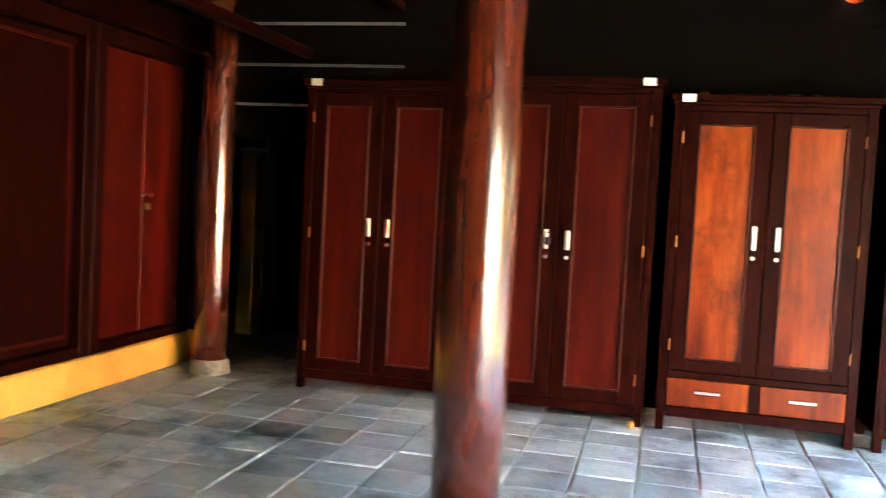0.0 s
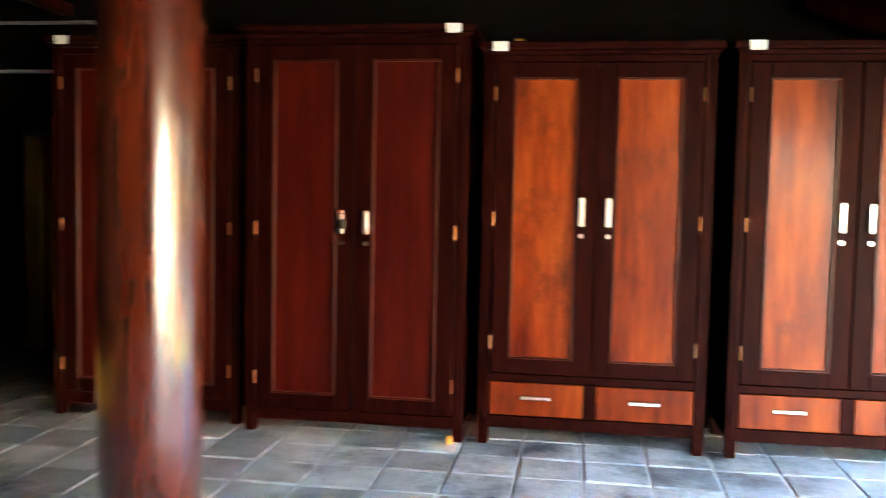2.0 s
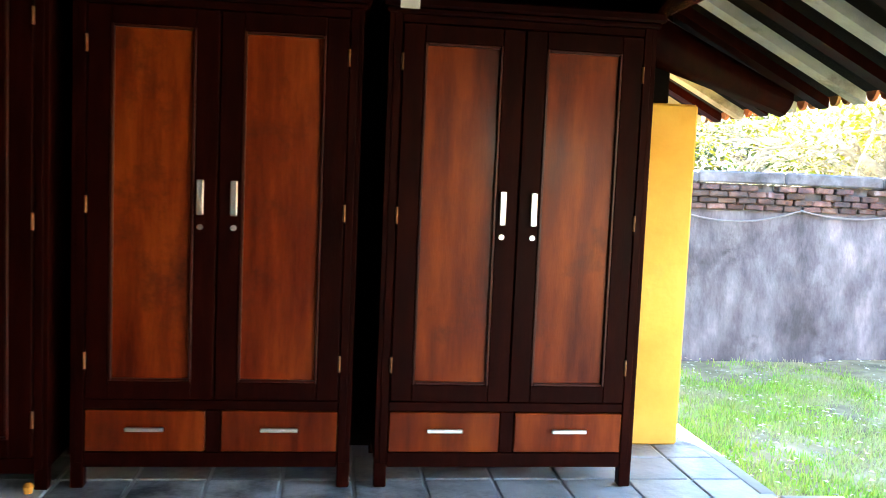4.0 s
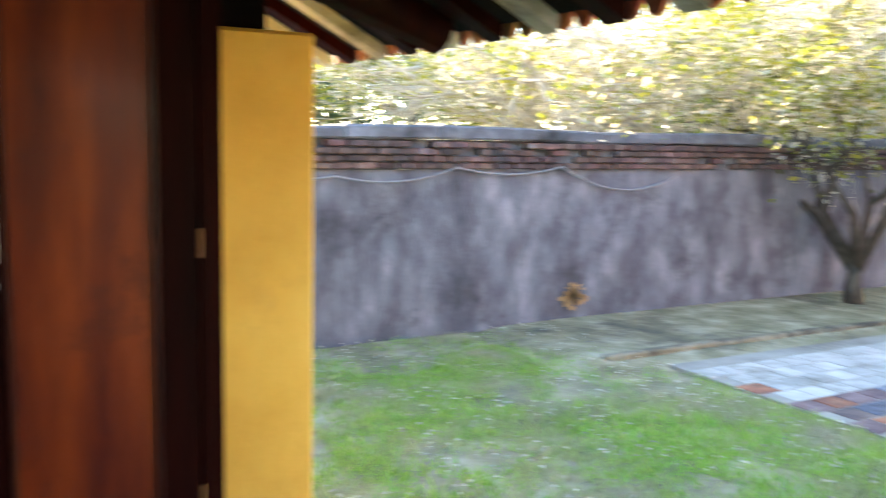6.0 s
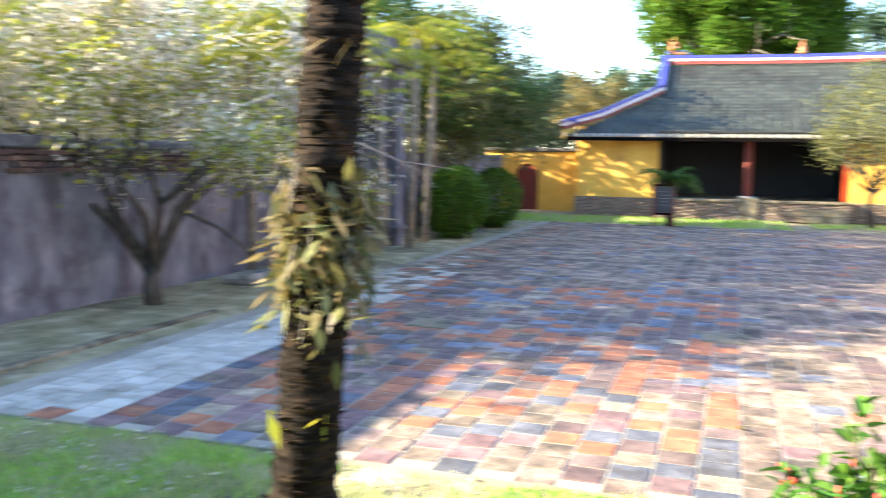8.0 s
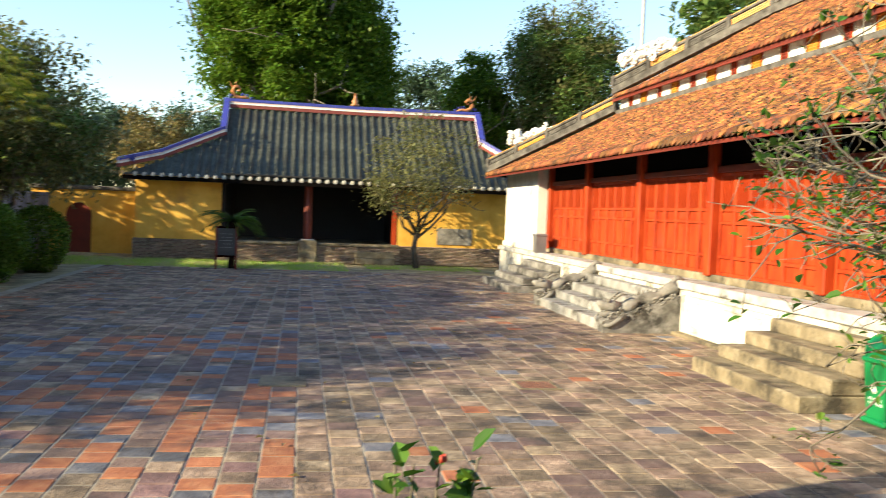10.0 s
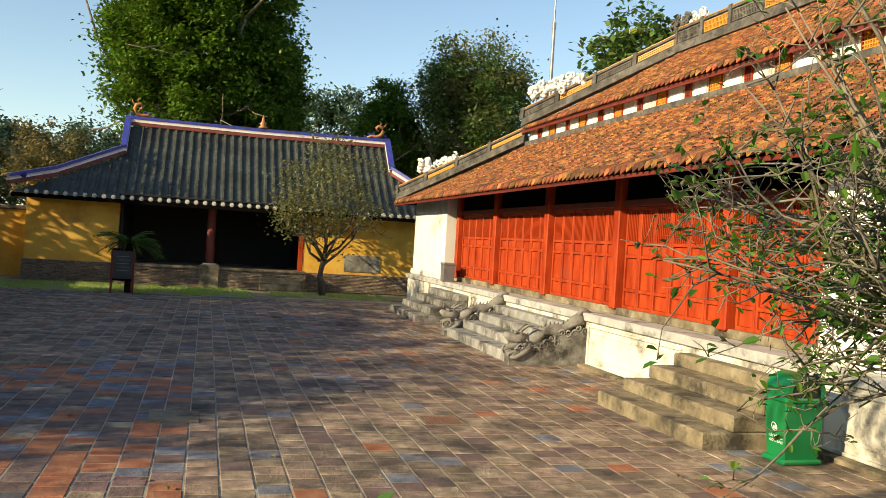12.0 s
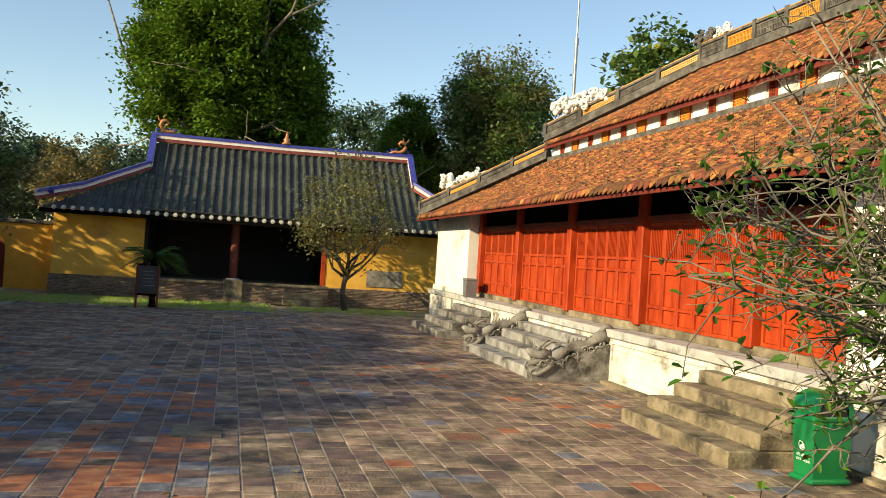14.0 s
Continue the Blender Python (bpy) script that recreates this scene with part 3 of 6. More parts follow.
# ---------------------------------------------------------------- cabinets
def cabinet(x0, y, width, height, drawers, label, tag_left, dark=False, lock=False):
    c = thing("cabinet", (x0 + width / 2, y, HF), label, "cabinet", "wooden cabinets along the wall")
    w, d = width / 2, 0.52
    leg = 0.11 if drawers else 0.09
    fm, pm = WOOD_FRAME, (WOOD_RED if dark else WOOD_PANEL)
    st = 0.055
    ds = 0.092
    for sx in (-1, 1):
        for yy in (0.0, d - st):
            xa = -w if sx < 0 else w - st
            part("leg", Mesh().box(xa, yy, 0, xa + st, yy + st, leg + 0.02, 0.005), fm, c)
        xa = -w if sx < 0 else w - 0.02
        part("side_panel", Mesh().box(xa, 0.0, leg, xa + 0.02, d, height - 0.04, 0.002), fm, c)
        xa = -w + 0.02 if sx < 0 else w - st
        part("stile", Mesh().box(xa, -0.004, leg, xa + st - 0.02, 0.03, height - 0.05, 0.003), fm, c)
    part("back", Mesh().box(-w + 0.021, d - 0.02, leg, w - 0.021, d, height - 0.04), fm, c)
    part("top", Mesh().box(-w - 0.03, -0.035, height - 0.04, w + 0.03, d, height, 0.008).box(-w - 0.012, -0.018, height - 0.065, w + 0.012, d - 0.01, height - 0.041, 0.006), fm, c)
    part("bottom_rail", Mesh().box(-w + 0.056, 0.002, leg - 0.02, w - 0.056, 0.03, leg + 0.045, 0.003).box(-w + 0.03, 0.031, leg, w - 0.03, d - 0.03, leg + 0.02), fm, c)
    zb = 0.385 if drawers else leg + 0.05
    part("top_rail", Mesh().box(-w + 0.056, 0.002, height - 0.10, w - 0.056, 0.03, height - 0.066, 0.003), fm, c)
    if drawers:
        part("middle_rail", Mesh().box(-w + 0.056, 0.001, 0.34, w - 0.056, 0.03, 0.38, 0.003), fm, c)
        part("divider", Mesh().box(-0.03, 0.002, leg + 0.046, 0.03, 0.03, 0.339, 0.003), fm, c)
        for s in (-1, 1):
            a, b = (-w + 0.06, -0.034) if s < 0 else (0.034, w - 0.06)
            dr = part("drawer", Mesh().box(a, -0.006, leg + 0.05, b, 0.018, 0.336, 0.004), pm, c)
            mx, mz = (a + b) / 2, (leg + 0.05 + 0.336) / 2 + 0.012
            part("handle", Mesh().box(mx - 0.078, -0.034, mz - 0.009, mx + 0.078, -0.022, mz + 0.009, 0.003).tube([(mx - 0.06, -0.028, mz), (mx - 0.06, 0, mz)], 0.005, 6)
                 .tube([(mx + 0.06, -0.028, mz), (mx + 0.06, 0, mz)], 0.005, 6), CHROME, dr, "chrome bar handle")
    zt = height - 0.105
    for s in (-1, 1):
        a, b = (-w + 0.06, -0.003) if s < 0 else (0.003, w - 0.06)
        door = part("door", Mesh().box(a, -0.008, zb, a + ds, 0.02, zt, 0.004).box(b - ds, -0.008, zb, b, 0.02, zt, 0.004)
                    .box(a + ds + 0.0005, -0.008, zb, b - ds - 0.0005, 0.02, zb + 0.075, 0.003).box(a + ds + 0.0005, -0.008, zt - 0.075, b - ds - 0.0005, 0.02, zt, 0.003), fm, c)
        part("panel", Mesh().box(a + ds + 0.003, 0.006, zb + 0.078, b - ds - 0.003, 0.018, zt - 0.078), pm, door, "glossy red-brown grained panel")
        mo = Mesh()
        p0, p1, q0, q1 = a + ds + 0.0002, b - ds - 0.0002, zb + 0.0752, zt - 0.0752
        mo.box(p0, -0.012, q0, p0 + 0.012, 0.006, q1, 0.003).box(p1 - 0.012, -0.012, q0, p1, 0.006, q1, 0.003)
        mo.box(p0 + 0.0122, -0.012, q0, p1 - 0.0122, 0.006, q0 + 0.012, 0.003).box(p0 + 0.0122, -0.012, q1 - 0.012, p1 - 0.0122, 0.006, q1, 0.003)
        # Lighter wood paints the thin highlight around each panel
        part("moulding", mo, MOULDING, door)
        hx = (b - 0.065) if s < 0 else (a + 0.065)
        hz, hl = (1.235, 0.073) if drawers else (1.155, 0.062)
        part("handle", Mesh().box(hx - 0.014, -0.03, hz - hl, hx + 0.014, -0.018, hz + hl, 0.004).box(hx - 0.008, -0.019, hz - hl + 0.01, hx + 0.008, -0.007, hz - hl + 0.025)
             .box(hx - 0.008, -0.019, hz + hl - 0.025, hx + 0.008, -0.007, hz + hl - 0.01), CHROME, door, "upright chrome pull handle")
        part("lock", Mesh().tube([(hx, -0.008, hz - hl - 0.05), (hx, -0.02, hz - hl - 0.05)], 0.012, 12), CHROME, door)
        for z in (zb + 0.16, (zb + zt) / 2, zt - 0.16):
            ex = a - 0.002 if s < 0 else b + 0.002
            part("hinge", Mesh().tube([(ex, -0.010, z - 0.035), (ex, -0.010, z + 0.035)], 0.006, 6), BRASS, door)
    if lock:
        part("padlock", Mesh().box(-0.075, -0.05, 1.12, -0.035, -0.03, 1.17, 0.006).tube([(-0.068, -0.04, 1.17), (-0.068, -0.04, 1.20), (-0.042, -0.04, 1.20), (-0.042, -0.04, 1.17)], 0.004, 6), BLACK, c, "small black padlock")
    tx = -w + 0.04 if tag_left else w - 0.12
    part("paper_tag", Mesh().box(tx, -0.039, height - 0.052, tx + 0.08, -0.0365, height - 0.004), PAPER, c, "small white paper label")
    return c


CW, CP = 1.16, 1.265
CX = -2.43
cabinet(CX, 1.385, CW, 2.10, True, "glossy red-brown two-door cabinet lit at the hall's open end", True)
cabinet(CX - CP, 1.385, CW, 2.10, True, "glossy red-brown two-door cabinet with two drawers and chrome handles", True)
cabinet(CX - CP - 1.28, 1.36, 1.20, 2.19, False, "tall dark mahogany two-door cabinet with a padlock", False, dark=True, lock=True)
cabinet(CX - CP - 2.47, 1.45, 1.12, 2.16, False, "tall dark mahogany two-door cabinet beside the back doorway", True, dark=True)

# bits lying on the cabinet
solid("coil_of_wire", Mesh().tube([(-3.1 + 0.09 * math.cos(a * 0.9) + 0.01 * a, 1.5 + 0.03 * math.sin(a * 1.7), HF + 2.112 + 0.006 * math.sin(a * 2.3)) for a in range(22)], 0.006, 5),
      METAL_GREY, "small tangle of pale wire on top of a cabinet", "wire", kind="thing")
solid("dry_leaf_scrap", Mesh().box(-3.55, 1.42, HF + 2.101, -3.50, 1.46, HF + 2.125, 0.006), OCHRE, "brown scrap lying on top of a cabinet", "scrap", kind="thing")
solid("yellow_plug", Mesh().lathe([(0.018, 0), (0.022, 0.03), (0.01, 0.045)], (-3.84, 1.33, HF), 12), OCHRE, "small yellow plug under the cabinet foot", "plug", kind="thing")

# things in the back room
solid("back_door", Mesh().box(-7.36, 3.6, HF, -6.1, 3.66, 2.75, 0.01), WOOD_BLACK, "dark timber door in the dim back room", "door", kind="structure")
solid("doorway_post", Mesh().box(-7.60, 3.3, HF, -7.44, 3.5, 2.6, 0.01), YELLOW, "yellow painted doorway edge", "post")
fan = thing("wall_fan", (-7.42, 3.17, 2.35), "small white wall fan in the back room", "fan")
part("fan_cage", Mesh().lathe([(0.04, -0.03), (0.12, -0.02), (0.13, 0.0), (0.12, 0.02), (0.04, 0.03)], n=20), PAPER, fan, smooth=True)
part("arm", Mesh().tube([(0, 0, 0), (0.0, 0.12, -0.05)], 0.015, 8), PAPER, fan)

# ---------------------------------------------------------------- garden wall
GY = 7.31
def garden_wall():
    m = Mesh()
    xs = [-14 + 0.3 * i for i in range(104)]
    zs = [-0.1, 0.15, 0.5, 0.9, 1.3, 1.72]
    v = [(x, GY + 0.02 * noise.noise(Vector((x * 1.3, z * 1.5, 3))), z) for x in xs for z in zs]
    n = len(zs)
    k = len(v)
    v += [(x, GY + 0.34, z) for x in xs for z in zs]
    f = [(i * n + j, (i + 1) * n + j, (i + 1) * n + j + 1, i * n + j + 1) for i in range(len(xs) - 1) for j in range(n - 1)]
    f += [(k + i * n + j, k + i * n + j + 1, k + (i + 1) * n + j + 1, k + (i + 1) * n + j) for i in range(len(xs) - 1) for j in range(n - 1)]
    e = len(xs) - 1
    f += [(j, j + 1, k + j + 1, k + j) for j in range(n - 1)] + [(e * n + j, k + e * n + j, k + e * n + j + 1, e * n + j + 1) for j in range(n - 1)]
    m.add(v, f)
    w = solid("wall_garden", m, GREY_WALL, "old grey plastered garden wall streaked with lichen and damp", "wall", smooth=True)
    # eroded brick courses and dark mortar cap
    core = Mesh().box(-14, GY - 0.01, 1.72, 16.9, GY + 0.34, 2.03)
    part("brick_core", core, CAP, w)
    cap = Mesh()
    x = -14.0
    while x < 16.9:
        l = R.uniform(0.5, 1.3)
        cap.box(x, GY - 0.13 + R.uniform(-0.015, 0.015), 2.03, min(x + l, 16.9), GY + 0.44, 2.16 + R.uniform(-0.02, 0.025), 0.02)
        x += l
    part("coping", rough_up(cap, 0.03, 0.25), CAP, w, "dark weathered mortar coping")
    bricks = [Mesh().box(-0.105, -0.06, -0.031, 0.105, 0.06, 0.031, 0.010) for _ in range(5)]
    shapes = [rough_up(b, 0.016, 0.09, 7.0 * i).data("brick", BRICK) for i, b in enumerate(bricks)]
    for row in range(4):
        for i in range(60):
            x = -0.6 + i * 0.232 + (row % 2) * 0.116
            if R.random() < 0.10:
                continue
            part("brick", R.choice(shapes), BRICK, w, at=(x, GY - 0.005 - 0.022 * row + R.uniform(-0.012, 0.012), 1.765 + row * 0.073))
    return w


garden_wall()
wire = Mesh()
drops = [(-1.5, 1.70), (1.4, 1.66), (2.75, 1.75), (4.1, 1.76), (6.0, 1.74)]
sags = [0.1, 0.10, 0.08, 0.26]
pts = []
for (xa, za), (xb, zb), s in zip(drops, drops[1:], sags):
    for k in range(10):
        u = k / 10
        pts.append((xa + (xb - xa) * u, GY - 0.06, za + (zb - za) * u - s * 4 * u * (1 - u)))
wire.tube(pts, 0.012, 6)
solid("hanging_cable", wire, METAL_GREY, "pale grey cable sagging along the garden wall", "cable", kind="thing", smooth=True)
patch = Mesh()
for i in range(46):
    a, r = R.uniform(0, 6.28), R.uniform(0.0, 0.15)
    cx, cz, s = 4.36 + r * math.cos(a) * 1.2, 0.26 + r * math.sin(a), R.uniform(0.015, 0.05)
    n = 7
    patch.add([(cx + s * R.uniform(0.6, 1.1) * math.cos(6.283 * k / n), GY - 0.024, cz + s * R.uniform(0.6, 1.1) * math.sin(6.283 * k / n)) for k in range(n)], [tuple(range(n))])
solid("stain_patch", patch, LICHEN, "orange lichen patch on the garden wall", "stain", kind="structure")

# ---------------------------------------------------------------- the court
PX0, PX1, PY0, PY1 = 3.95, 26.6, -7.24, 5.25
T = 0.272
bed = Mesh().box(PX0, PY0, -0.12, PX1, PY1, -0.006)
court = solid("pavement", bed, MORTAR, "worn brick-tiled court with reddish, brown and slate pavers", "pavement")
solid("kerb", rough_up(Mesh().box(3.45, 5.52, -0.05, 4.9, 5.64, 0.06, 0.015).box(4.92, 5.53, -0.05, 6.5, 5.64, 0.05, 0.015).box(6.52, 5.52, -0.05, 8.3, 5.63, 0.045, 0.015), 0.025, 0.25), STEP, "broken grey kerb stone beside the court", "kerb")

# ---------------------------------------------------------------- the red hall across the court
PY, PZ = -7.25, 0.935
podium = Mesh().box(3.2, -16, -0.1, 27.8, PY, PZ - 0.14, 0.01)
solid("wall_podium", podium, WHITE_WORN, "stained white plaster podium of the red hall", "wall")
solid("floor_podium", Mesh().box(3.15, -16, PZ - 0.139, 27.85, PY + 0.06, PZ, 0.012), STEP_GREY, "weathered stone edge of the podium", "floor")
pan = Mesh()
for a, b in ((10.4, 13.5), (3.6, 7.5), (18.2, 20.5)):
    for q in ((0.06, 0.10), (0.70, 0.74)):
        pan.box(a, PY, q[0], b, PY + 0.035, q[1], 0.006)
    pan.box(a, PY, 0.101, a + 0.05, PY + 0.035, 0.699, 0.006).box(b - 0.05, PY, 0.101, b, PY + 0.035, 0.699, 0.006)
    pan.box(a + 0.12, PY, 0.60, b - 0.12, PY + 0.02, 0.615).box(a + 0.12, PY, 0.19, b - 0.12, PY + 0.02, 0.205)
solid("trim_podium", pan, WHITE_WORN, "raised plaster frames on the podium face", "trim")
solid("baseboard_podium", rough_up(Mesh().box(3.2, PY + 0.001, -0.02, 27.8, PY + 0.16, 0.05, 0.01), 0.01, 0.3), STEP, "mossy cement strip at the podium's foot", "edging")

RY = -7.8
hall = thing("red_hall", (0, 0, PZ), "temple hall with vermilion doors, white piers and two-tiered terracotta roof", "temple hall")
part("back_wall", Mesh().box(3.6, -16, 0, 27.4, -15.7, 2.35).box(3.6, -15.69, 0, 3.9, -8.4, 2.35).box(27.1, -15.69, 0, 27.4, -8.4, 2.35), WHITE, hall)
for a, b in ((3.4, 7.85), (24.0, 27.9)):
    part("pier", Mesh().box(a, -8.4, 0, b, -7.42, 2.6, 0.015), WHITE, hall, "white limewashed end pier")
    part("pier_base", Mesh().box(a - 0.05, -8.38, 0.0, b + 0.05, -7.36, 0.16, 0.02), WHITE_WORN, hall)
sill = Mesh().box(8.0, RY - 0.12, 0, 24.0, RY + 0.1, 0.13, 0.01)
part("threshold", sill, STEP, hall, "worn timber and stone threshold")
cols = [8.1, 10.13, 13.52, 16.82, 20.27, 23.6]
for x in cols:
    part("post", Mesh().box(x - 0.11, RY - 0.08, 0.10, x + 0.11, RY + 0.16, 2.55, 0.02), RED_PAINT, hall)
part("lintel", Mesh().box(8.0, RY - 0.05, 1.88, 24.0, RY + 0.08, 2.0, 0.01), RED_DARK, hall, "dark red lintel beam")
# Near black puts the eave's shadow above the doors into the beam
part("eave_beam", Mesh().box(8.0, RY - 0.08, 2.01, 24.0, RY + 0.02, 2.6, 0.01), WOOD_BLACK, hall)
# Black sheet stands in for the shade behind the doors
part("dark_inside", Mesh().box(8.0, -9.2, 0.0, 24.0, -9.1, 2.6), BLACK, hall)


BAR = Mesh().box(-0.011, -0.013, 0, 0.011, 0.013, 0.543).data("bar", RED_PAINT)


def door_leaf(a, b, lattice_only=False):
    """A panelled leaf: thin bars above, two rows of fields below."""
    fm = Mesh()
    z0, z1 = 0.13, 1.88
    y0, y1 = RY - 0.03, RY + 0.02
    fm.box(a, y0, z0, a + 0.05, y1, z1, 0.005).box(b - 0.05, y0, z0, b, y1, z1, 0.005)
    for z in (z0, 0.42, 1.0, 1.22, z1 - 0.06):
        fm.box(a + 0.0505, y0, z, b - 0.0505, y1, z + 0.055, 0.004)
    door = part("door", fm, RED_PAINT, hall)
    n = max(4, int((b - a - 0.1) / 0.055))
    for i in range(n):
        x = a + 0.05 + (b - a - 0.1) * (i + 0.5) / n
        part("bar", BAR, RED_PAINT, door, at=(x, (y0 + y1) / 2, 1.276))
    if not lattice_only:
        part("panel", Mesh().box(a + 0.051, y0 + 0.004, 0.476, b - 0.051, y1 - 0.034, 0.999, 0.004).box(a + 0.051, y0 + 0.004, 0.186, b - 0.051, y1 - 0.034, 0.419, 0.004)
             .box(a + 0.051, y0 + 0.004, 1.056, b - 0.051, y1 - 0.034, 1.219, 0.004), RED_PAINT, door)
        part("backing", Mesh().box(a + 0.051, y0 - 0.012, 1.276, b - 0.051, y0 - 0.004, z1 - 0.061), RED_PAINT, door)
    else:
        part("panel", Mesh().box(a + 0.051, y0 + 0.004, 0.476, b - 0.051, y1 - 0.034, 0.999, 0.004).box(a + 0.051, y0 + 0.004, 0.186, b - 0.051, y1 - 0.034, 0.419, 0.004)
             .box(a + 0.051, y0 + 0.004, 1.056, b - 0.051, y1 - 0.034, 1.219, 0.004), RED_PAINT, door)
        # Black backing stands in for the shade seen between the bars
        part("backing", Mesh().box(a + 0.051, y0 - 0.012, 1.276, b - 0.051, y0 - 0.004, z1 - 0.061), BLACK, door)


for a, b, n in ((20.40, 23.47, 5), (16.95, 20.14, 6), (13.65, 16.69, 6), (10.26, 13.39, 6), (8.23, 10.0, 4)):
    for i in range(n):
        w = (b - a) / n
        door_leaf(a + i * w + 0.006, a + (i + 1) * w - 0.006, n < 6)


def scale_roof(x0, x1, e_y, e_z, t_x0, t_x1, t_y, t_z, size=0.145, name="roof_tiles"):
    """A slope of overlapping tile scales from an eave line to a top line."""
    m = Mesh()
    run = math.hypot(t_y - e_y, t_z - e_z)
    rows = int(run / (size * 0.62))
    ang = math.atan2(t_z - e_z, abs(t_y - e_y))
    for r in range(rows + 1):
        u = r / rows
        sag = -0.10 * 4 * u * (1 - u) * 0.5
        y, z = e_y + (t_y - e_y) * u, e_z + (t_z - e_z) * u + sag
        xa, xb = x0 + (t_x0 - x0) * u, x1 + (t_x1 - x1) * u
        n = int((xb - xa) / size)
        for i in range(n):
            x = xa + (i + 0.5 * (r % 2)) * size + R.uniform(-0.008, 0.008)
            lift = R.uniform(0.0, 0.018)
            w = size * 0.47
            dy = size * 0.85 * math.cos(ang) * (1 if t_y > e_y else -1)
            dz = size * 0.85 * math.sin(ang)
            h = 0.022
            m.add([(x - w, y, z + h + lift), (x - w * 0.45, y - dy * 0.22, z + h + lift - dz * 0.22), (x + w * 0.45, y - dy * 0.22, z + h + lift - dz * 0.22), (x + w, y, z + h + lift),
                   (x + w, y + dy, z + dz), (x - w, y + dy, z + dz),
                   (x - w, y, z + lift - 0.012), (x - w * 0.45, y - dy * 0.22, z - dz * 0.22 + lift - 0.012), (x + w * 0.45, y - dy * 0.22, z - dz * 0.22 + lift - 0.012), (x + w, y, z + lift - 0.012)],
                  [(0, 1, 2, 3, 4, 5), (0, 6, 7, 1), (1, 7, 8, 2), (2, 8, 9, 3)])
    return m


LE_Y, LE_Z, LT_Y, LT_Z = -6.7, 2.31, -9.6, 4.06
deck = Mesh()
deck.add([(2.6, LE_Y - 0.05, LE_Z - 0.06), (28.0, LE_Y - 0.05, LE_Z - 0.06), (23.5, LT_Y, LT_Z - 0.06), (6.9, LT_Y, LT_Z - 0.06),
          (2.6, LE_Y - 0.05, LE_Z - 0.12), (28.0, LE_Y - 0.05, LE_Z - 0.12), (23.5, LT_Y, LT_Z - 0.12), (6.9, LT_Y, LT_Z - 0.12)],
         [(0, 1, 2, 3), (4, 7, 6, 5), (0, 4, 5, 1), (1, 5, 6, 2), (2, 6, 7, 3), (3, 7, 4, 0)])
deck.add([(28.0, LE_Y - 0.05, LE_Z - 0.06), (28.0, -16.5, LE_Z - 0.06), (23.5, LT_Y, LT_Z - 0.06)], [(0, 1, 2)])
deck.add([(28.0, -16.5, LE_Z - 0.06), (23.5, -14.4, LT_Z - 0.06), (23.5, LT_Y, LT_Z - 0.06)], [(0, 1, 2)])
deck.add([(2.6, LE_Y - 0.05, LE_Z - 0.06), (2.6, -16.5, LE_Z - 0.06), (6.9, -14.4, LT_Z - 0.06), (6.9, LT_Y, LT_Z - 0.06)], [(0, 1, 2, 3)])
deck.add([(2.6, -16.5, LE_Z - 0.06), (28.0, -16.5, LE_Z - 0.06), (23.5, -14.4, LT_Z - 0.06), (6.9, -14.4, LT_Z - 0.06)], [(0, 1, 2, 3)])
# Near-black deck carries the shade under the eave in its colour
part("lower_roof_deck", deck, WOOD_BLACK, hall)
lower = part("lower_roof_tiles", scale_roof(2.6, 28.0, LE_Y, LE_Z, 6.9, 23.5, LT_Y, LT_Z), TERRA, hall, "rough terracotta scale tiles")
lower["kind"] = "stuff"
part("eave_fascia", Mesh().box(2.6, LE_Y - 0.03, LE_Z - 0.12, 28.0, LE_Y + 0.0, LE_Z - 0.06, 0.006), RED_DARK, hall)


def eave_caps(x0, x1, y, z_line, step, name):
    m = Mesh()
    n = int((x1 - x0) / step)
    for i in range(n):
        x = x0 + i * step + R.uniform(-0.01, 0.01)
        z = z_line + R.uniform(-0.012, 0.012)
        m.add([(x - 0.085, y + 0.06, z), (x, y + 0.10, z - 0.075), (x + 0.085, y + 0.06, z), (x + 0.05, y + 0.05, z + 0.06), (x - 0.05, y + 0.05, z + 0.06),
               (x - 0.075, y - 0.2, z + 0.11), (x + 0.075, y - 0.2, z + 0.11), (x + 0.05, y - 0.2, z + 0.17), (x - 0.05, y - 0.2, z + 0.17)],
              [(0, 1, 2, 3, 4), (0, 4, 8, 5), (4, 3, 7, 8), (3, 2, 6, 7), (0, 5, 6, 2, 1)])
    ob = part(name, m, TERRA, hall, "row of terracotta eave tiles")
    ob["kind"] = "stuff"


eave_caps(2.65, 27.95, LE_Y, LE_Z + 0.0, 0.185, "lower_eave_tiles")
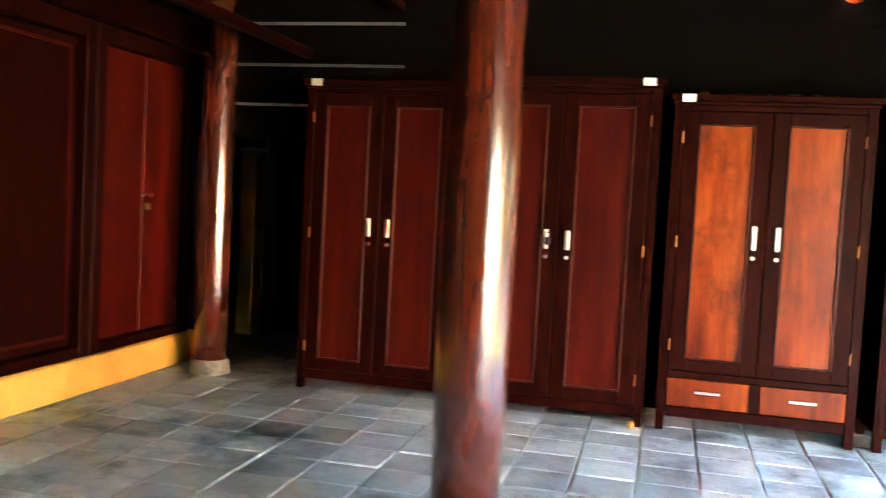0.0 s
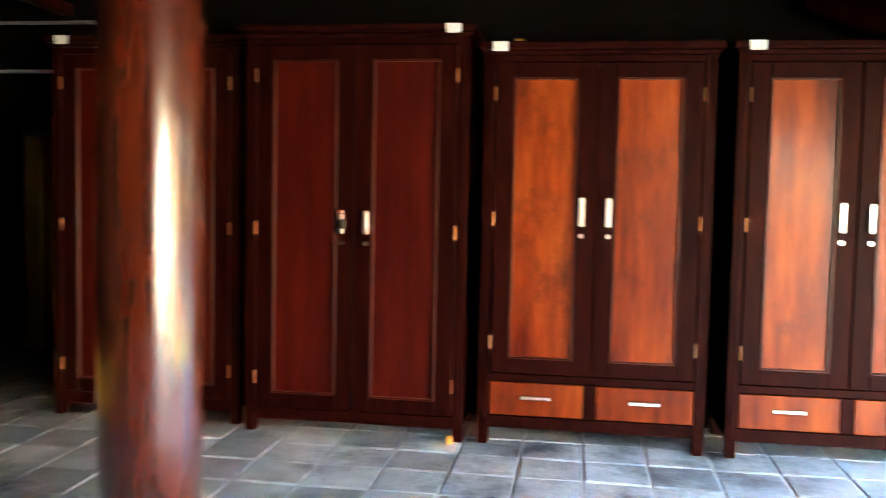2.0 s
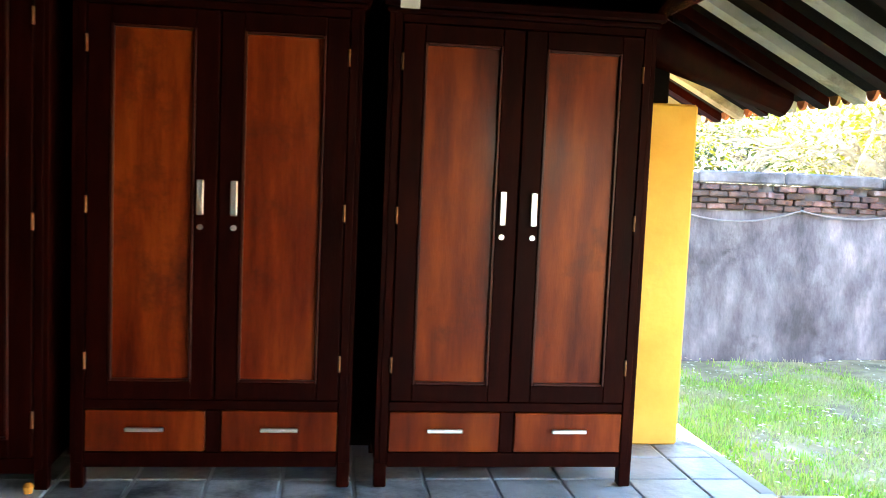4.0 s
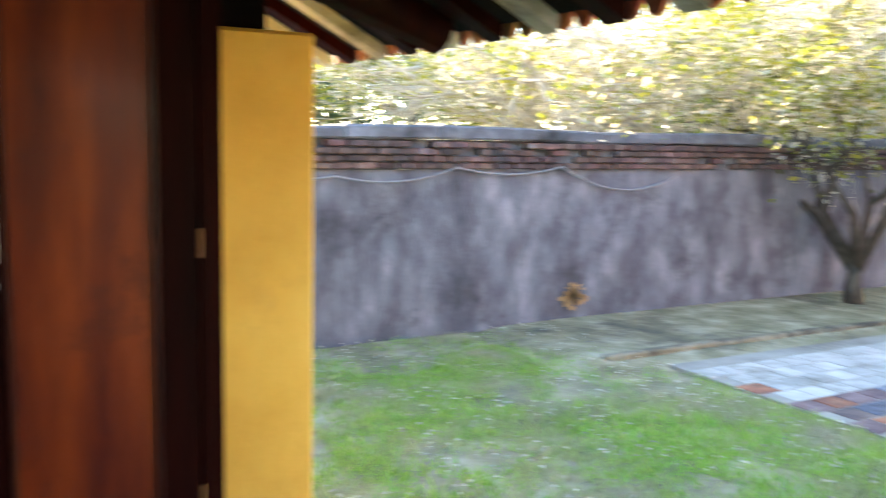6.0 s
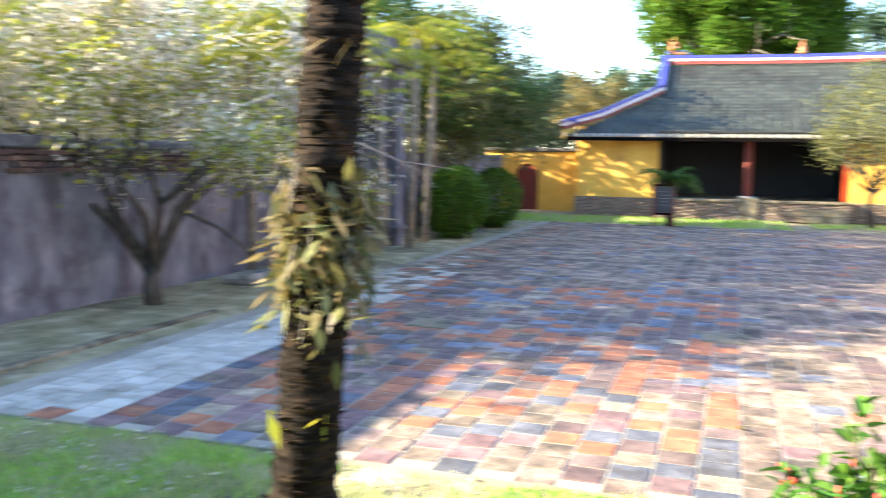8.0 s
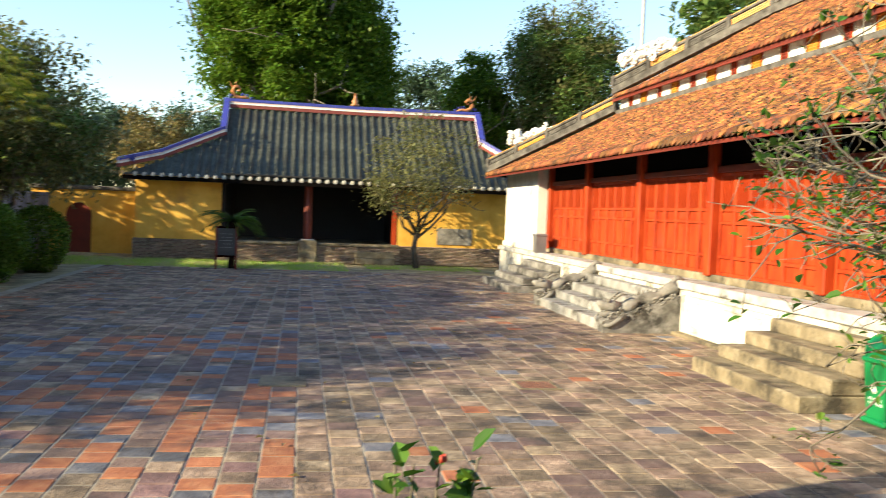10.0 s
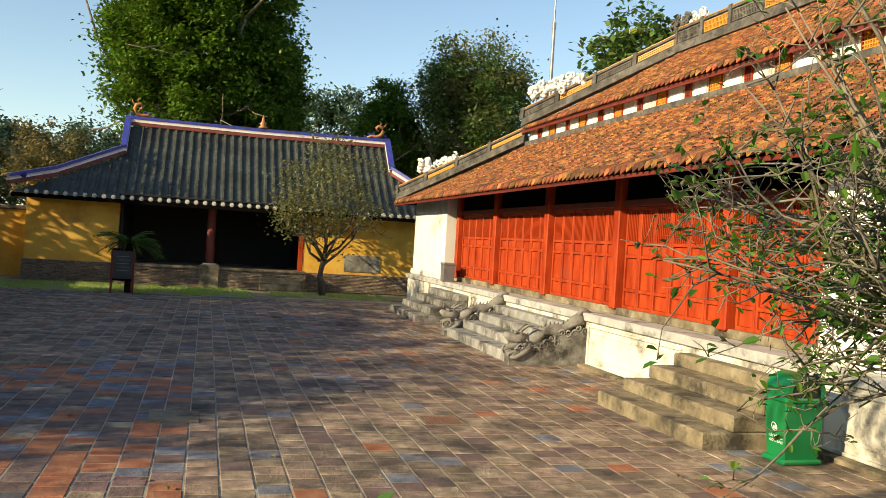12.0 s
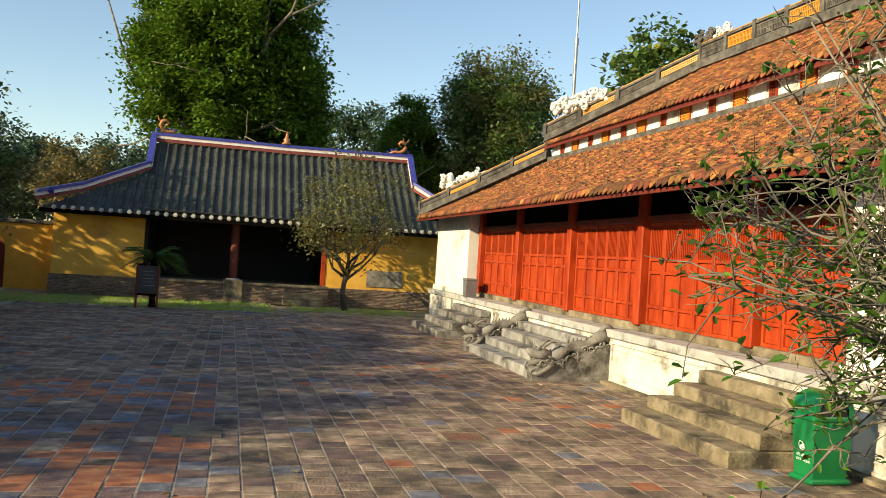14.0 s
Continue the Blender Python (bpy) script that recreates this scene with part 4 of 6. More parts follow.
# clerestory
CY = LT_Y - 0.02
part("clerestory_wall", Mesh().box(6.9, CY - 0.3, LT_Z - 0.1, 23.5, CY, LT_Z + 0.46, 0.01), WHITE_WORN, hall)
part("roof_flashing", Mesh().box(6.85, CY, LT_Z - 0.06, 23.55, CY + 0.12, LT_Z + 0.07, 0.01), RIDGE, hall, "grey plaster flashing above the lower roof")
i = 0
x = 23.35
while x > 7.2:
    kind = i % 4
    w = (0.50, 0.17, 0.42, 0.36)[kind]
    zt0, zt1 = LT_Z + 0.09, LT_Z + 0.42
    if kind in (0, 2):
        part("panel", Mesh().box(x - w, CY + 0.004, zt0, x, CY + 0.02, zt1, 0.004), WHITE, hall)
    else:
        lat = Mesh()
        k = int(w / 0.05)
        for q in range(k):
            lat.box(x - w + w * q / k, CY + 0.006, zt0, x - w + w * q / k + 0.018, CY + 0.03, zt1)
        for q in range(6):
            lat.box(x - w, CY + 0.008, zt0 + 0.06 * q, x, CY + 0.028, zt0 + 0.06 * q + 0.018)
        part("lattice", lat, OCHRE if kind == 3 else RED_DARK, hall, "ochre glazed lattice block" if kind == 3 else "narrow dark lattice slot")
        for xf in (x - w - 0.025, x):
            part("lattice_frame", Mesh().box(xf, CY + 0.004, zt0 - 0.01, xf + 0.025, CY + 0.035, zt1), RED_PAINT, hall)
    x -= w + 0.13
    i += 1
UE_Y, UE_Z, UT_Y, UT_Z = -9.40, 4.50, -12.0, 6.2
deck = Mesh()
deck.add([(6.2, UE_Y - 0.05, UE_Z - 0.05), (23.6, UE_Y - 0.05, UE_Z - 0.05), (19.5, UT_Y, UT_Z - 0.05), (11.2, UT_Y, UT_Z - 0.05),
          (6.2, -14.85, UE_Z - 0.05), (23.6, -14.85, UE_Z - 0.05)], [(0, 1, 2, 3), (1, 5, 2), (0, 3, 4), (4, 3, 2, 5), (0, 4, 5, 1)])
part("upper_roof_deck", deck, RED_DARK, hall)
upper = part("upper_roof_tiles", scale_roof(6.2, 23.6, UE_Y, UE_Z, 11.2, 19.5, UT_Y, UT_Z), TERRA, hall, "rough terracotta scale tiles")
upper["kind"] = "stuff"
part("upper_fascia", Mesh().box(6.2, UE_Y - 0.03, UE_Z - 0.14, 23.6, UE_Y + 0.0, UE_Z - 0.05, 0.006), RED_DARK, hall)
eave_caps(6.25, 23.55, UE_Y, UE_Z, 0.185, "upper_eave_tiles")


def ridge_band(a, b, h, name="ridge"):
    """A plaster ridge with lattice fields and a yellow top line between two points."""
    a, b = Vector(a), Vector(b)
    d = (b - a).normalized()
    L = (b - a).length
    side = Vector((0, 0, 1)).cross(d).normalized() * 0.09
    up = Vector((0, 0, 1))

    def bar(u0, u1, z0, z1, wdt):
        s = side * wdt
        p, q = a + d * u0, a + d * u1
        v = [p - s + up * z0, p + s + up * z0, p + s + up * z1, p - s + up * z1, q - s + up * z0, q + s + up * z0, q + s + up * z1, q - s + up * z1]
        return v, [(0, 1, 2, 3), (7, 6, 5, 4), (0, 4, 5, 1), (1, 5, 6, 2), (2, 6, 7, 3), (3, 7, 4, 0)]
    rid = part(name, Mesh().add(*bar(0, L, -0.1, 0.10, 1.3)).add(*bar(0, L, h - 0.06, h, 1.25)).add(*bar(0, L, 0.101, h - 0.061, 0.8)), RIDGE, hall, "grey plaster ridge with glazed lattice fields")
    part("top_line", Mesh().add(*bar(0, L, h + 0.001, h + 0.03, 1.0)), OCHRE, rid)
    n = max(2, int(L / 1.1))
    for i in range(n):
        u0, u1 = L * i / n + 0.1, L * (i + 1) / n - 0.1
        g = Mesh()
        k = int((u1 - u0) / 0.055)
        for q in range(k):
            g.add(*bar(u0 + (u1 - u0) * q / k, u0 + (u1 - u0) * q / k + 0.026, 0.14, h - 0.10, 1.0))
        g.add(*bar(u0, u1, 0.14, 0.165, 1.05)).add(*bar(u0, u1, h - 0.125, h - 0.10, 1.05)).add(*bar(u0, u1, h / 2 + 0.01, h / 2 + 0.035, 1.02))
        part("lattice", g, OCHRE if i % 2 else RIDGE, rid)
        part("ridge_post", Mesh().add(*bar(L * i / n - 0.06, L * i / n + 0.06, 0.101, h + 0.05, 1.35)), RIDGE, rid)
    return rid


ridge_band((27.9, -6.8, LE_Z + 0.16), (23.6, -9.55, LT_Z + 0.14), 0.34, "hip_ridge")
ridge_band((2.7, -6.8, LE_Z + 0.16), (6.8, -9.55, LT_Z + 0.14), 0.34, "hip_ridge")
ridge_band((23.5, -9.42, UE_Z + 0.16), (19.5, -12.0, UT_Z + 0.1), 0.38, "hip_ridge")
ridge_band((6.3, -9.42, UE_Z + 0.16), (11.2, -12.0, UT_Z + 0.1), 0.38, "hip_ridge")
ridge_band((19.5, -12.0, UT_Z + 0.1), (11.2, -12.0, UT_Z + 0.1), 0.5, "main_ridge")


def ornament(at, mat, size, seed, name="ridge_ornament", parent=None):
    """A foamy carved roof ornament: packed scrolls, knobs and a raised head."""
    r = random.Random(seed)
    m = Mesh()
    for k in range(22):
        u = r.uniform(-0.5, 0.5)
        cx, cy, cz = u * size, r.uniform(-0.09, 0.09) * size, r.uniform(-0.05, 0.30 - 0.35 * abs(u)) * size
        a0, rad = r.uniform(0, 6.28), r.uniform(0.06, 0.13) * size
        pts = []
        for q in range(8):
            a = a0 + q * 0.75
            rr = rad * (1 - q * 0.10)
            pts.append((cx + rr * math.cos(a), cy + r.uniform(-0.03, 0.03) * size, cz + rr * math.sin(a)))
        m.tube(pts, [0.045 * size * (1 - 0.07 * q) for q in range(8)], 6)
    for k in range(14):
        u = r.uniform(-0.48, 0.48)
        m.ball((u * size, r.uniform(-0.06, 0.06) * size, r.uniform(-0.10, 0.16) * size), r.uniform(0.06, 0.11) * size, 7, (1, 0.8, 1))
    ob = part(name, rough_up(m, 0.02, 0.1, seed), mat, parent or hall, smooth=True)
    ob.location = at
    return ob


for at, size, seed in (((26.75, -7.63, LE_Z + 1.12), 1.25, 3), ((26.1, -8.1, LE_Z + 1.28), 0.9, 4), ((22.75, -9.75, UE_Z + 0.98), 1.1, 5), ((22.1, -10.2, UE_Z + 1.22), 0.9, 6)):
    ornament(at, WHITE_CERAMIC, size, seed).rotation_euler = (0, 0, radians(36))
ornament((19.4, -12.0, UT_Z + 0.72), RIDGE, 0.9, 8)
ornament((18.7, -12.0, UT_Z + 0.72), WHITE_CERAMIC, 0.7, 9)


# stairs to the red hall
def stair(x0, x1, depth, mat, label, dragons=False):
    s = thing("staircase", ((x0 + x1) / 2, PY, 0), label, "stairs", "stairs of the red hall")
    w = (x1 - x0) / 2
    n = 4
    tread = depth / n
    for i in range(n):
        z1 = 0.178 * (i + 1)
        z0 = 0.178 * i if i else -0.02
        m = Mesh().box(-w + (0.0 if dragons else i * 0.0), 0.02, z0, w, depth - i * (tread + 0.02), z1, 0.018)
        part("step", rough_up(m, 0.008, 0.5, i * 3.0), mat, s)
    return s


stair(20.75, 23.85, 1.38, STEP_MOSS, "mossy cement side stair of four steps with dark stains")
stair(13.86, 17.82, 1.34, STEP_PALE, "pale worn stone stair of four steps flanked by carved dragons")
stair(7.62, 10.15, 1.36, STEP, "buff cement stair of four worn steps")


def balustrade(x, seed):
    b = thing("carved_balustrade", (x, PY, 0), "grey stone carved dragon balustrade, mossy at the foot", "balustrade", "dragon balustrades")
    part("stone_slab", rough_up(Mesh().prism([(0.01, -0.02), (1.40, -0.02), (1.40, 0.20), (1.22, 0.27), (0.01, 0.66)], "x", -0.13, 0.13), 0.012, 0.2), STEP_MOSS, b, "weathered slab, stained at the foot")
    r = random.Random(seed)

    def spine(u):
        """Height of the dragon's back above the slope."""
        return 0.80 - 0.36 * u + 0.035 * math.sin(u * 11)
    ys = [0.03 + 0.08 * k for k in range(15)]
    m = Mesh().tube([(0, y, spine(y)) for y in ys], [0.105 + 0.022 * math.sin(k * 1.3) for k in range(15)], 10)
    for k in range(15):
        m.tube([(0, ys[k], spine(ys[k]) + 0.07), (0, ys[k] - 0.03, spine(ys[k]) + 0.16)], [0.03, 0.008], 5)
    for side in (-1, 1):
        for k in range(15):
            y = 0.06 + 0.095 * k + r.uniform(-0.02, 0.02)
            z = spine(y) - r.uniform(0.03, 0.20)
            a0, rad, way = r.uniform(0, 6.28), r.uniform(0.05, 0.082), r.choice((-1, 1))
            m.tube([(side * 0.125, y + rad * (1 - q / 15) * math.cos(a0 + way * q * 0.62), z + rad * (1 - q / 15) * math.sin(a0 + way * q * 0.62)) for q in range(14)],
                   [0.021 * (1 - 0.04 * q) for q in range(14)], 5)
        m.tube([(side * 0.13, 1.02, 0.30), (side * 0.15, 1.16, 0.20), (side * 0.15, 1.30, 0.12), (side * 0.14, 1.40, 0.13)], [0.05, 0.045, 0.04, 0.02], 7)
        m.ball((side * 0.075, 1.30, 0.55), 0.035, 7)
        m.tube([(side * 0.07, 1.20, 0.58), (side * 0.11, 1.08, 0.68), (side * 0.13, 0.98, 0.66)], [0.03, 0.022, 0.01], 5)
    m.tube([(0, 1.10, 0.42), (0, 1.24, 0.47), (0, 1.38, 0.46), (0, 1.47, 0.52)], [0.11, 0.105, 0.08, 0.04], 10)
    m.tube([(0, 1.20, 0.33), (0, 1.34, 0.30), (0, 1.43, 0.30)], [0.075, 0.055, 0.03], 8)
    m.tube([(0, 0.02 + 0.10 * math.cos(q * 0.55), 0.86 + 0.10 * math.sin(q * 0.55)) for q in range(11)], [0.06 - 0.003 * q for q in range(11)], 8)
    part("carved_dragon", rough_up(m, 0.010, 0.08, seed), STONE, b, "weathered carved dragon with scrolls", smooth=True)
    return b


balustrade(13.70, 1)
balustrade(17.98, 2)
lantern_box = thing("waste_box", (23.1, -7.3, PZ), "grey metal litter box beside the white pier", "litter box")
part("body", Mesh().prism([(-0.17, 0), (0.17, 0), (0.2, 0.45), (-0.2, 0.45)], "y", -0.15, 0.15), METAL_GREY, lantern_box)
part("lid", Mesh().box(-0.22, -0.17, 0.451, 0.22, 0.17, 0.52, 0.02), METAL_GREY, lantern_box)


# ---------------------------------------------------------------- the green-roofed house
GX = 31.0
house = thing("green_roof_house", (GX, -1.2, 0), "long yellow house with dark green tile roof and blue-edged ridges", "house")
def G(*p):
    """World place to the house's own."""
    return (p[0] - GX, p[1] + 1.2, p[2])


def gbox(m, x0, y0, z0, x1, y1, z1, c=0.0):
    a, b = G(x0, y0, z0), G(x1, y1, z1)
    return m.box(a[0], a[1], a[2], b[0], b[1], b[2], c)


part("wall", gbox(Mesh(), GX, 2.1, 0, GX + 0.25, 5.0, 3.2, 0.01), YELLOW, house, "yellow limewashed wall")
part("wall", gbox(Mesh(), GX, -9.4, 0, GX + 0.25, -4.15, 3.2, 0.01), YELLOW, house, "yellow limewashed wall")
part("end_wall", gbox(gbox(Mesh(), GX + 0.26, 4.75, 0, GX + 5, 5.0, 3.2), GX + 0.26, -9.4, 0, GX + 5, -9.15, 3.2), YELLOW, house)
# Rear wall, ceiling and side sheets are black in place of veranda shade
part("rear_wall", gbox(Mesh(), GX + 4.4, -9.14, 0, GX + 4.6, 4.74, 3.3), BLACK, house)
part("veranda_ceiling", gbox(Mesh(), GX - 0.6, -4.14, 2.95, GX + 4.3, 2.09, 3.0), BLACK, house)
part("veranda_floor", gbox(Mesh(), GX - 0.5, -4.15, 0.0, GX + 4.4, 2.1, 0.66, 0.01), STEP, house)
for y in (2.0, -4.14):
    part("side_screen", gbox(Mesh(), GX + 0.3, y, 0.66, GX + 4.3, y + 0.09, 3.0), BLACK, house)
for y in (-0.92,):
    # Dark red puts the veranda's shade into the column's colour
    part("column", Mesh().lathe([(0.15, 0.80), (0.15, 1.2), (0.14, 3.0)], G(GX + 0.1, y, 0), 16), RED_DARK, house, "red round veranda column, darkened for the veranda's shade")
    part("column_base", gbox(Mesh(), GX - 0.15, y - 0.24, 0.66, GX + 0.35, y + 0.24, 0.80, 0.02), STEP_GREY, house)
part("door_post", gbox(Mesh(), GX - 0.02, -4.1, 0.66, GX + 0.12, -3.95, 2.9), RED_PAINT, house)
part("wall_niche", gbox(Mesh(), GX - 0.03, -6.9, 0.75, GX, -5.6, 1.35, 0.01), STONE, house, "grey stone plaque in the wall")


def brick_plinth(y0, y1, z1, x, parent, courses):
    part("plinth_core", gbox(Mesh(), x + 0.03, y0, 0, x + 0.3, y1, z1 - 0.02), MORTAR, parent)
    m = Mesh()
    h = z1 / courses
    for r_ in range(courses):
        y = y0 + (r_ % 2) * 0.1
        while y < y1 - 0.05:
            l = R.uniform(0.18, 0.3)
            gbox(m, x - R.uniform(0, 0.03), y, r_ * h + 0.006, x + 0.1, min(y + l - 0.015, y1), (r_ + 1) * h - 0.006, 0.006)
            y += l
    ob = part("plinth_bricks", m, BRICK_I, parent, "thin worn plinth bricks")
    ob["kind"] = "stuff"


brick_plinth(2.12, 5.05, 0.66, GX - 0.12, house, 13)
brick_plinth(-9.4, -4.2, 0.66, GX - 0.12, house, 13)
brick_plinth(-4.18, 2.11, 0.60, GX - 0.62, house, 12)
part("terrace_coping", gbox(Mesh(), GX - 0.68, -4.18, 0.60, GX - 0.2, 2.11, 0.70, 0.02), STEP, house)
part("step_block", gbox(gbox(Mesh(), GX - 1.0, -4.0, 0, GX - 0.7, -2.6, 0.22, 0.02), GX - 0.85, -4.0, 0.221, GX - 0.7, -2.6, 0.44, 0.02), STEP, house)
part("pedestal", gbox(Mesh(), GX - 0.75, -1.25, 0, GX - 0.6, -0.6, 0.78, 0.02), STEP, house)

# roof of the green house
E_X, E_Z, R_X, R_Z = GX - 0.62, 2.82, GX + 2.6, 5.55
YL0, YL1, YR0, YR1 = 5.35, 2.2, -9.9, -7.4   # eave end, ridge end on both sides


def roof_z(u):
    return E_Z + (R_Z - E_Z) * (0.80 * u + 0.20 * u * u)


deckm = Mesh()
steps = 8
for s in range(steps):
    u0, u1 = s / steps, (s + 1) / steps
    def ends(u):
        k = min(1, u * 1.6)
        return YL0 + (YL1 - YL0) * k, YR0 + (YR1 - YR0) * k
    a0, b0 = ends(u0)
    a1, b1 = ends(u1)
    x0_, x1_ = E_X + (R_X - E_X) * u0, E_X + (R_X - E_X) * u1
    deckm.add([G(x0_, a0, roof_z(u0)), G(x0_, b0, roof_z(u0)), G(x1_, b1, roof_z(u1)), G(x1_, a1, roof_z(u1))], [(0, 1, 2, 3)])
    deckm.add([G(2 * R_X - x0_, a0, roof_z(u0)), G(2 * R_X - x0_, b0, roof_z(u0)), G(2 * R_X - x1_, b1, roof_z(u1)), G(2 * R_X - x1_, a1, roof_z(u1))], [(0, 3, 2, 1)])
    deckm.add([G(x0_, a0, roof_z(u0)), G(x1_, a1, roof_z(u1)), G(2 * R_X - x1_, a1, roof_z(u1)), G(2 * R_X - x0_, a0, roof_z(u0))], [(0, 1, 2, 3)])
part("roof", deckm, GREEN_TILE, house, "dark green tube-tiled roof")
ribs = Mesh()
CAP_MESH = Mesh().tube([(-0.03, 0, 0), (0.06, 0, 0.01)], 0.074, 10).data("tile_end", WHITE_WORN)
for i in range(52):
    y = YL0 - 0.15 - i * (YL0 - YR0 - 0.3) / 51
    k = max(0.0, (y - YL1) / (YL0 - YL1)) if y > YL1 else (max(0.0, (YR1 - y) / (YR1 - YR0)) if y < YR1 else 0.0)
    top = (1 - k) / 1.6 if k > 0 else 1.0
    if top < 0.06:
        continue
    nseg = max(2, int(22 * top))
    for s in range(nseg):
        u0, u1 = top * s / nseg, top * (s + 1.1) / nseg
        p, q = G(E_X + (R_X - E_X) * u0, y, roof_z(u0) + 0.035), G(E_X + (R_X - E_X) * min(1, u1), y, roof_z(min(1, u1)) + 0.015)
        ribs.tube([p, q], [0.072, 0.066], 7, cap=False)
    part("tile_end", CAP_MESH, WHITE_WORN, house, at=G(E_X, y, roof_z(0) + 0.025))
ob = part("tube_tiles", ribs, GREEN_TILE, house, "rows of dark green tube tiles")
ob["kind"] = "stuff"
part("eave_board", gbox(Mesh(), E_X - 0.02, YR0, E_Z - 0.16, E_X + 0.05, YL0, E_Z - 0.02), WOOD_BLACK, house)


def house_ridge(pts, name):
    """Blue, white and maroon bands along a line of points."""
    for z0, z1, w, mat in ((0.02, 0.14, 0.10, MAROON), (0.141, 0.20, 0.11, WHITE), (0.201, 0.25, 0.09, PINK), (0.251, 0.36, 0.105, BLUE)):
        m = Mesh()
        for a, b in zip(pts, pts[1:]):
            a, b = Vector(G(*a)), Vector(G(*b))
            d = (b - a).normalized()
            s = Vector((0, 0, 1)).cross(d).normalized() * w
            up = Vector((0, 0, 1))
            m.add([a - s + up * z0, a + s + up * z0, a + s + up * z1, a - s + up * z1, b - s + up * z0, b + s + up * z0, b + s + up * z1, b - s + up * z1],
                  [(0, 1, 2, 3), (7, 6, 5, 4), (0, 4, 5, 1), (1, 5, 6, 2), (2, 6, 7, 3), (3, 7, 4, 0)])
        part(name, m, mat, house)


house_ridge([(R_X, YL1 + 0.1, R_Z + 0.02), (R_X, -2.6, R_Z - 0.02), (R_X, YR1 - 0.1, R_Z + 0.02)], "ridge_band")
mid = 0.62
mx_, mz_ = E_X + (R_X - E_X) * mid, roof_z(mid)
house_ridge([(R_X, YL1 + 0.02, R_Z + 0.05), (mx_, YL1 + 0.02, mz_ + 0.03)], "gable_band")
house_ridge([(mx_, YL1 + 0.02, mz_ + 0.03), (E_X + 0.9, YL0 - 1.15, roof_z(0.24) + 0.05), (E_X - 0.1, YL0 + 0.1, E_Z + 0.2)], "hip_band")
house_ridge([(R_X, YR1 - 0.02, R_Z + 0.05), (mx_, YR1 - 0.02, mz_ + 0.03)], "gable_band")
house_ridge([(mx_, YR1 - 0.02, mz_ + 0.03), (E_X + 0.9, YR0 + 0.95, roof_z(0.24) + 0.05), (E_X - 0.1, YR0 - 0.1, E_Z + 0.2)], "hip_band")
def dragon_finial(y, face):
    """A slender curled dragon: body on the ridge, coiled neck and tail, blue mane."""
    base = Vector(G(R_X, y, R_Z + 0.36))

    def at(u, z):
        return base + Vector((0, face * u, z))
    m = Mesh().tube([at(0.55, 0.03), at(0.38, 0.10), at(0.18, 0.07), at(0.02, 0.14), at(-0.08, 0.30), at(-0.02, 0.46), at(0.12, 0.50), at(0.20, 0.42), at(0.16, 0.32), at(0.08, 0.33)],
                    [0.03, 0.05, 0.065, 0.075, 0.075, 0.07, 0.062, 0.052, 0.042, 0.025], 8)
    m.tube([at(-0.02, 0.40), at(-0.14, 0.52), at(-0.20, 0.66)], [0.03, 0.022, 0.008], 6).tube([at(0.05, 0.52), at(0.02, 0.62), at(0.08, 0.70)], [0.028, 0.02, 0.008], 6)
    fin = part("ridge_finial", m, ORANGE_CERAMIC, house, "slender curled orange ceramic dragon", smooth=True)
    c = Mesh()
    for u, z, r in ((0.45, 0.14, 0.07), (0.28, 0.17, 0.06), (0.62, 0.06, 0.05), (-0.16, 0.12, 0.07)):
        c.tube([at(u + r * (1 - q / 12) * math.cos(q * 0.7), z + r * (1 - q / 12) * math.sin(q * 0.7)) for q in range(11)], 0.022, 5)
    part("cloud_scroll", c, BLUE, fin, "blue glazed cloud scrolls", smooth=True)


dragon_finial(YL1 - 0.25, -1)
dragon_finial(YR1 + 0.25, 1)
part("ridge_finial", Mesh().lathe([(0.16, 0), (0.17, 0.06), (0.09, 0.10), (0.13, 0.18), (0.07, 0.25), (0.05, 0.36), (0.015, 0.50)], G(R_X, -2.6, R_Z + 0.36), 12), ORANGE_CERAMIC, house, "small stepped orange finial", smooth=True)
for y, seed in ((YL0 - 0.2, 24), (YR0 + 0.3, 25)):
    o = ornament(G(E_X + 0.1, y, E_Z + 0.5), BLUE, 0.5, seed, "hip_finial", house)
    o.rotation_euler = (0, 0, radians(60))

# yellow wall with an arched door beside the house
aw = thing("arched_wall", (32.6, 7.2, 0), "low yellow wall with a dark red arched door", "wall", kind="structure")
out = [(-2.19, 0), (-0.45, 0)] + [(-0.45 * math.cos(a), 1.35 + 0.45 * math.sin(a)) for a in [math.pi * k / 10 for k in range(11)]] + [(0.45, 0), (1.6, 0), (1.6, 2.25), (-2.19, 2.25)]
part("wall", Mesh().prism([(p[0], p[1]) for p in out], "x", -0.15, 0.15), YELLOW, aw)
part("door", Mesh().prism([(-0.44, 0)] + [(-0.44 * math.cos(a), 1.35 + 0.44 * math.sin(a)) for a in [math.pi * k / 10 for k in range(11)]] + [(0.44, 0)], "x", -0.06, -0.02), RED_DARK, aw, "dark red arched door")
part("coping", Mesh().box(-0.25, -2.19, 2.251, 0.25, 1.65, 2.40, 0.03), RIDGE, aw)


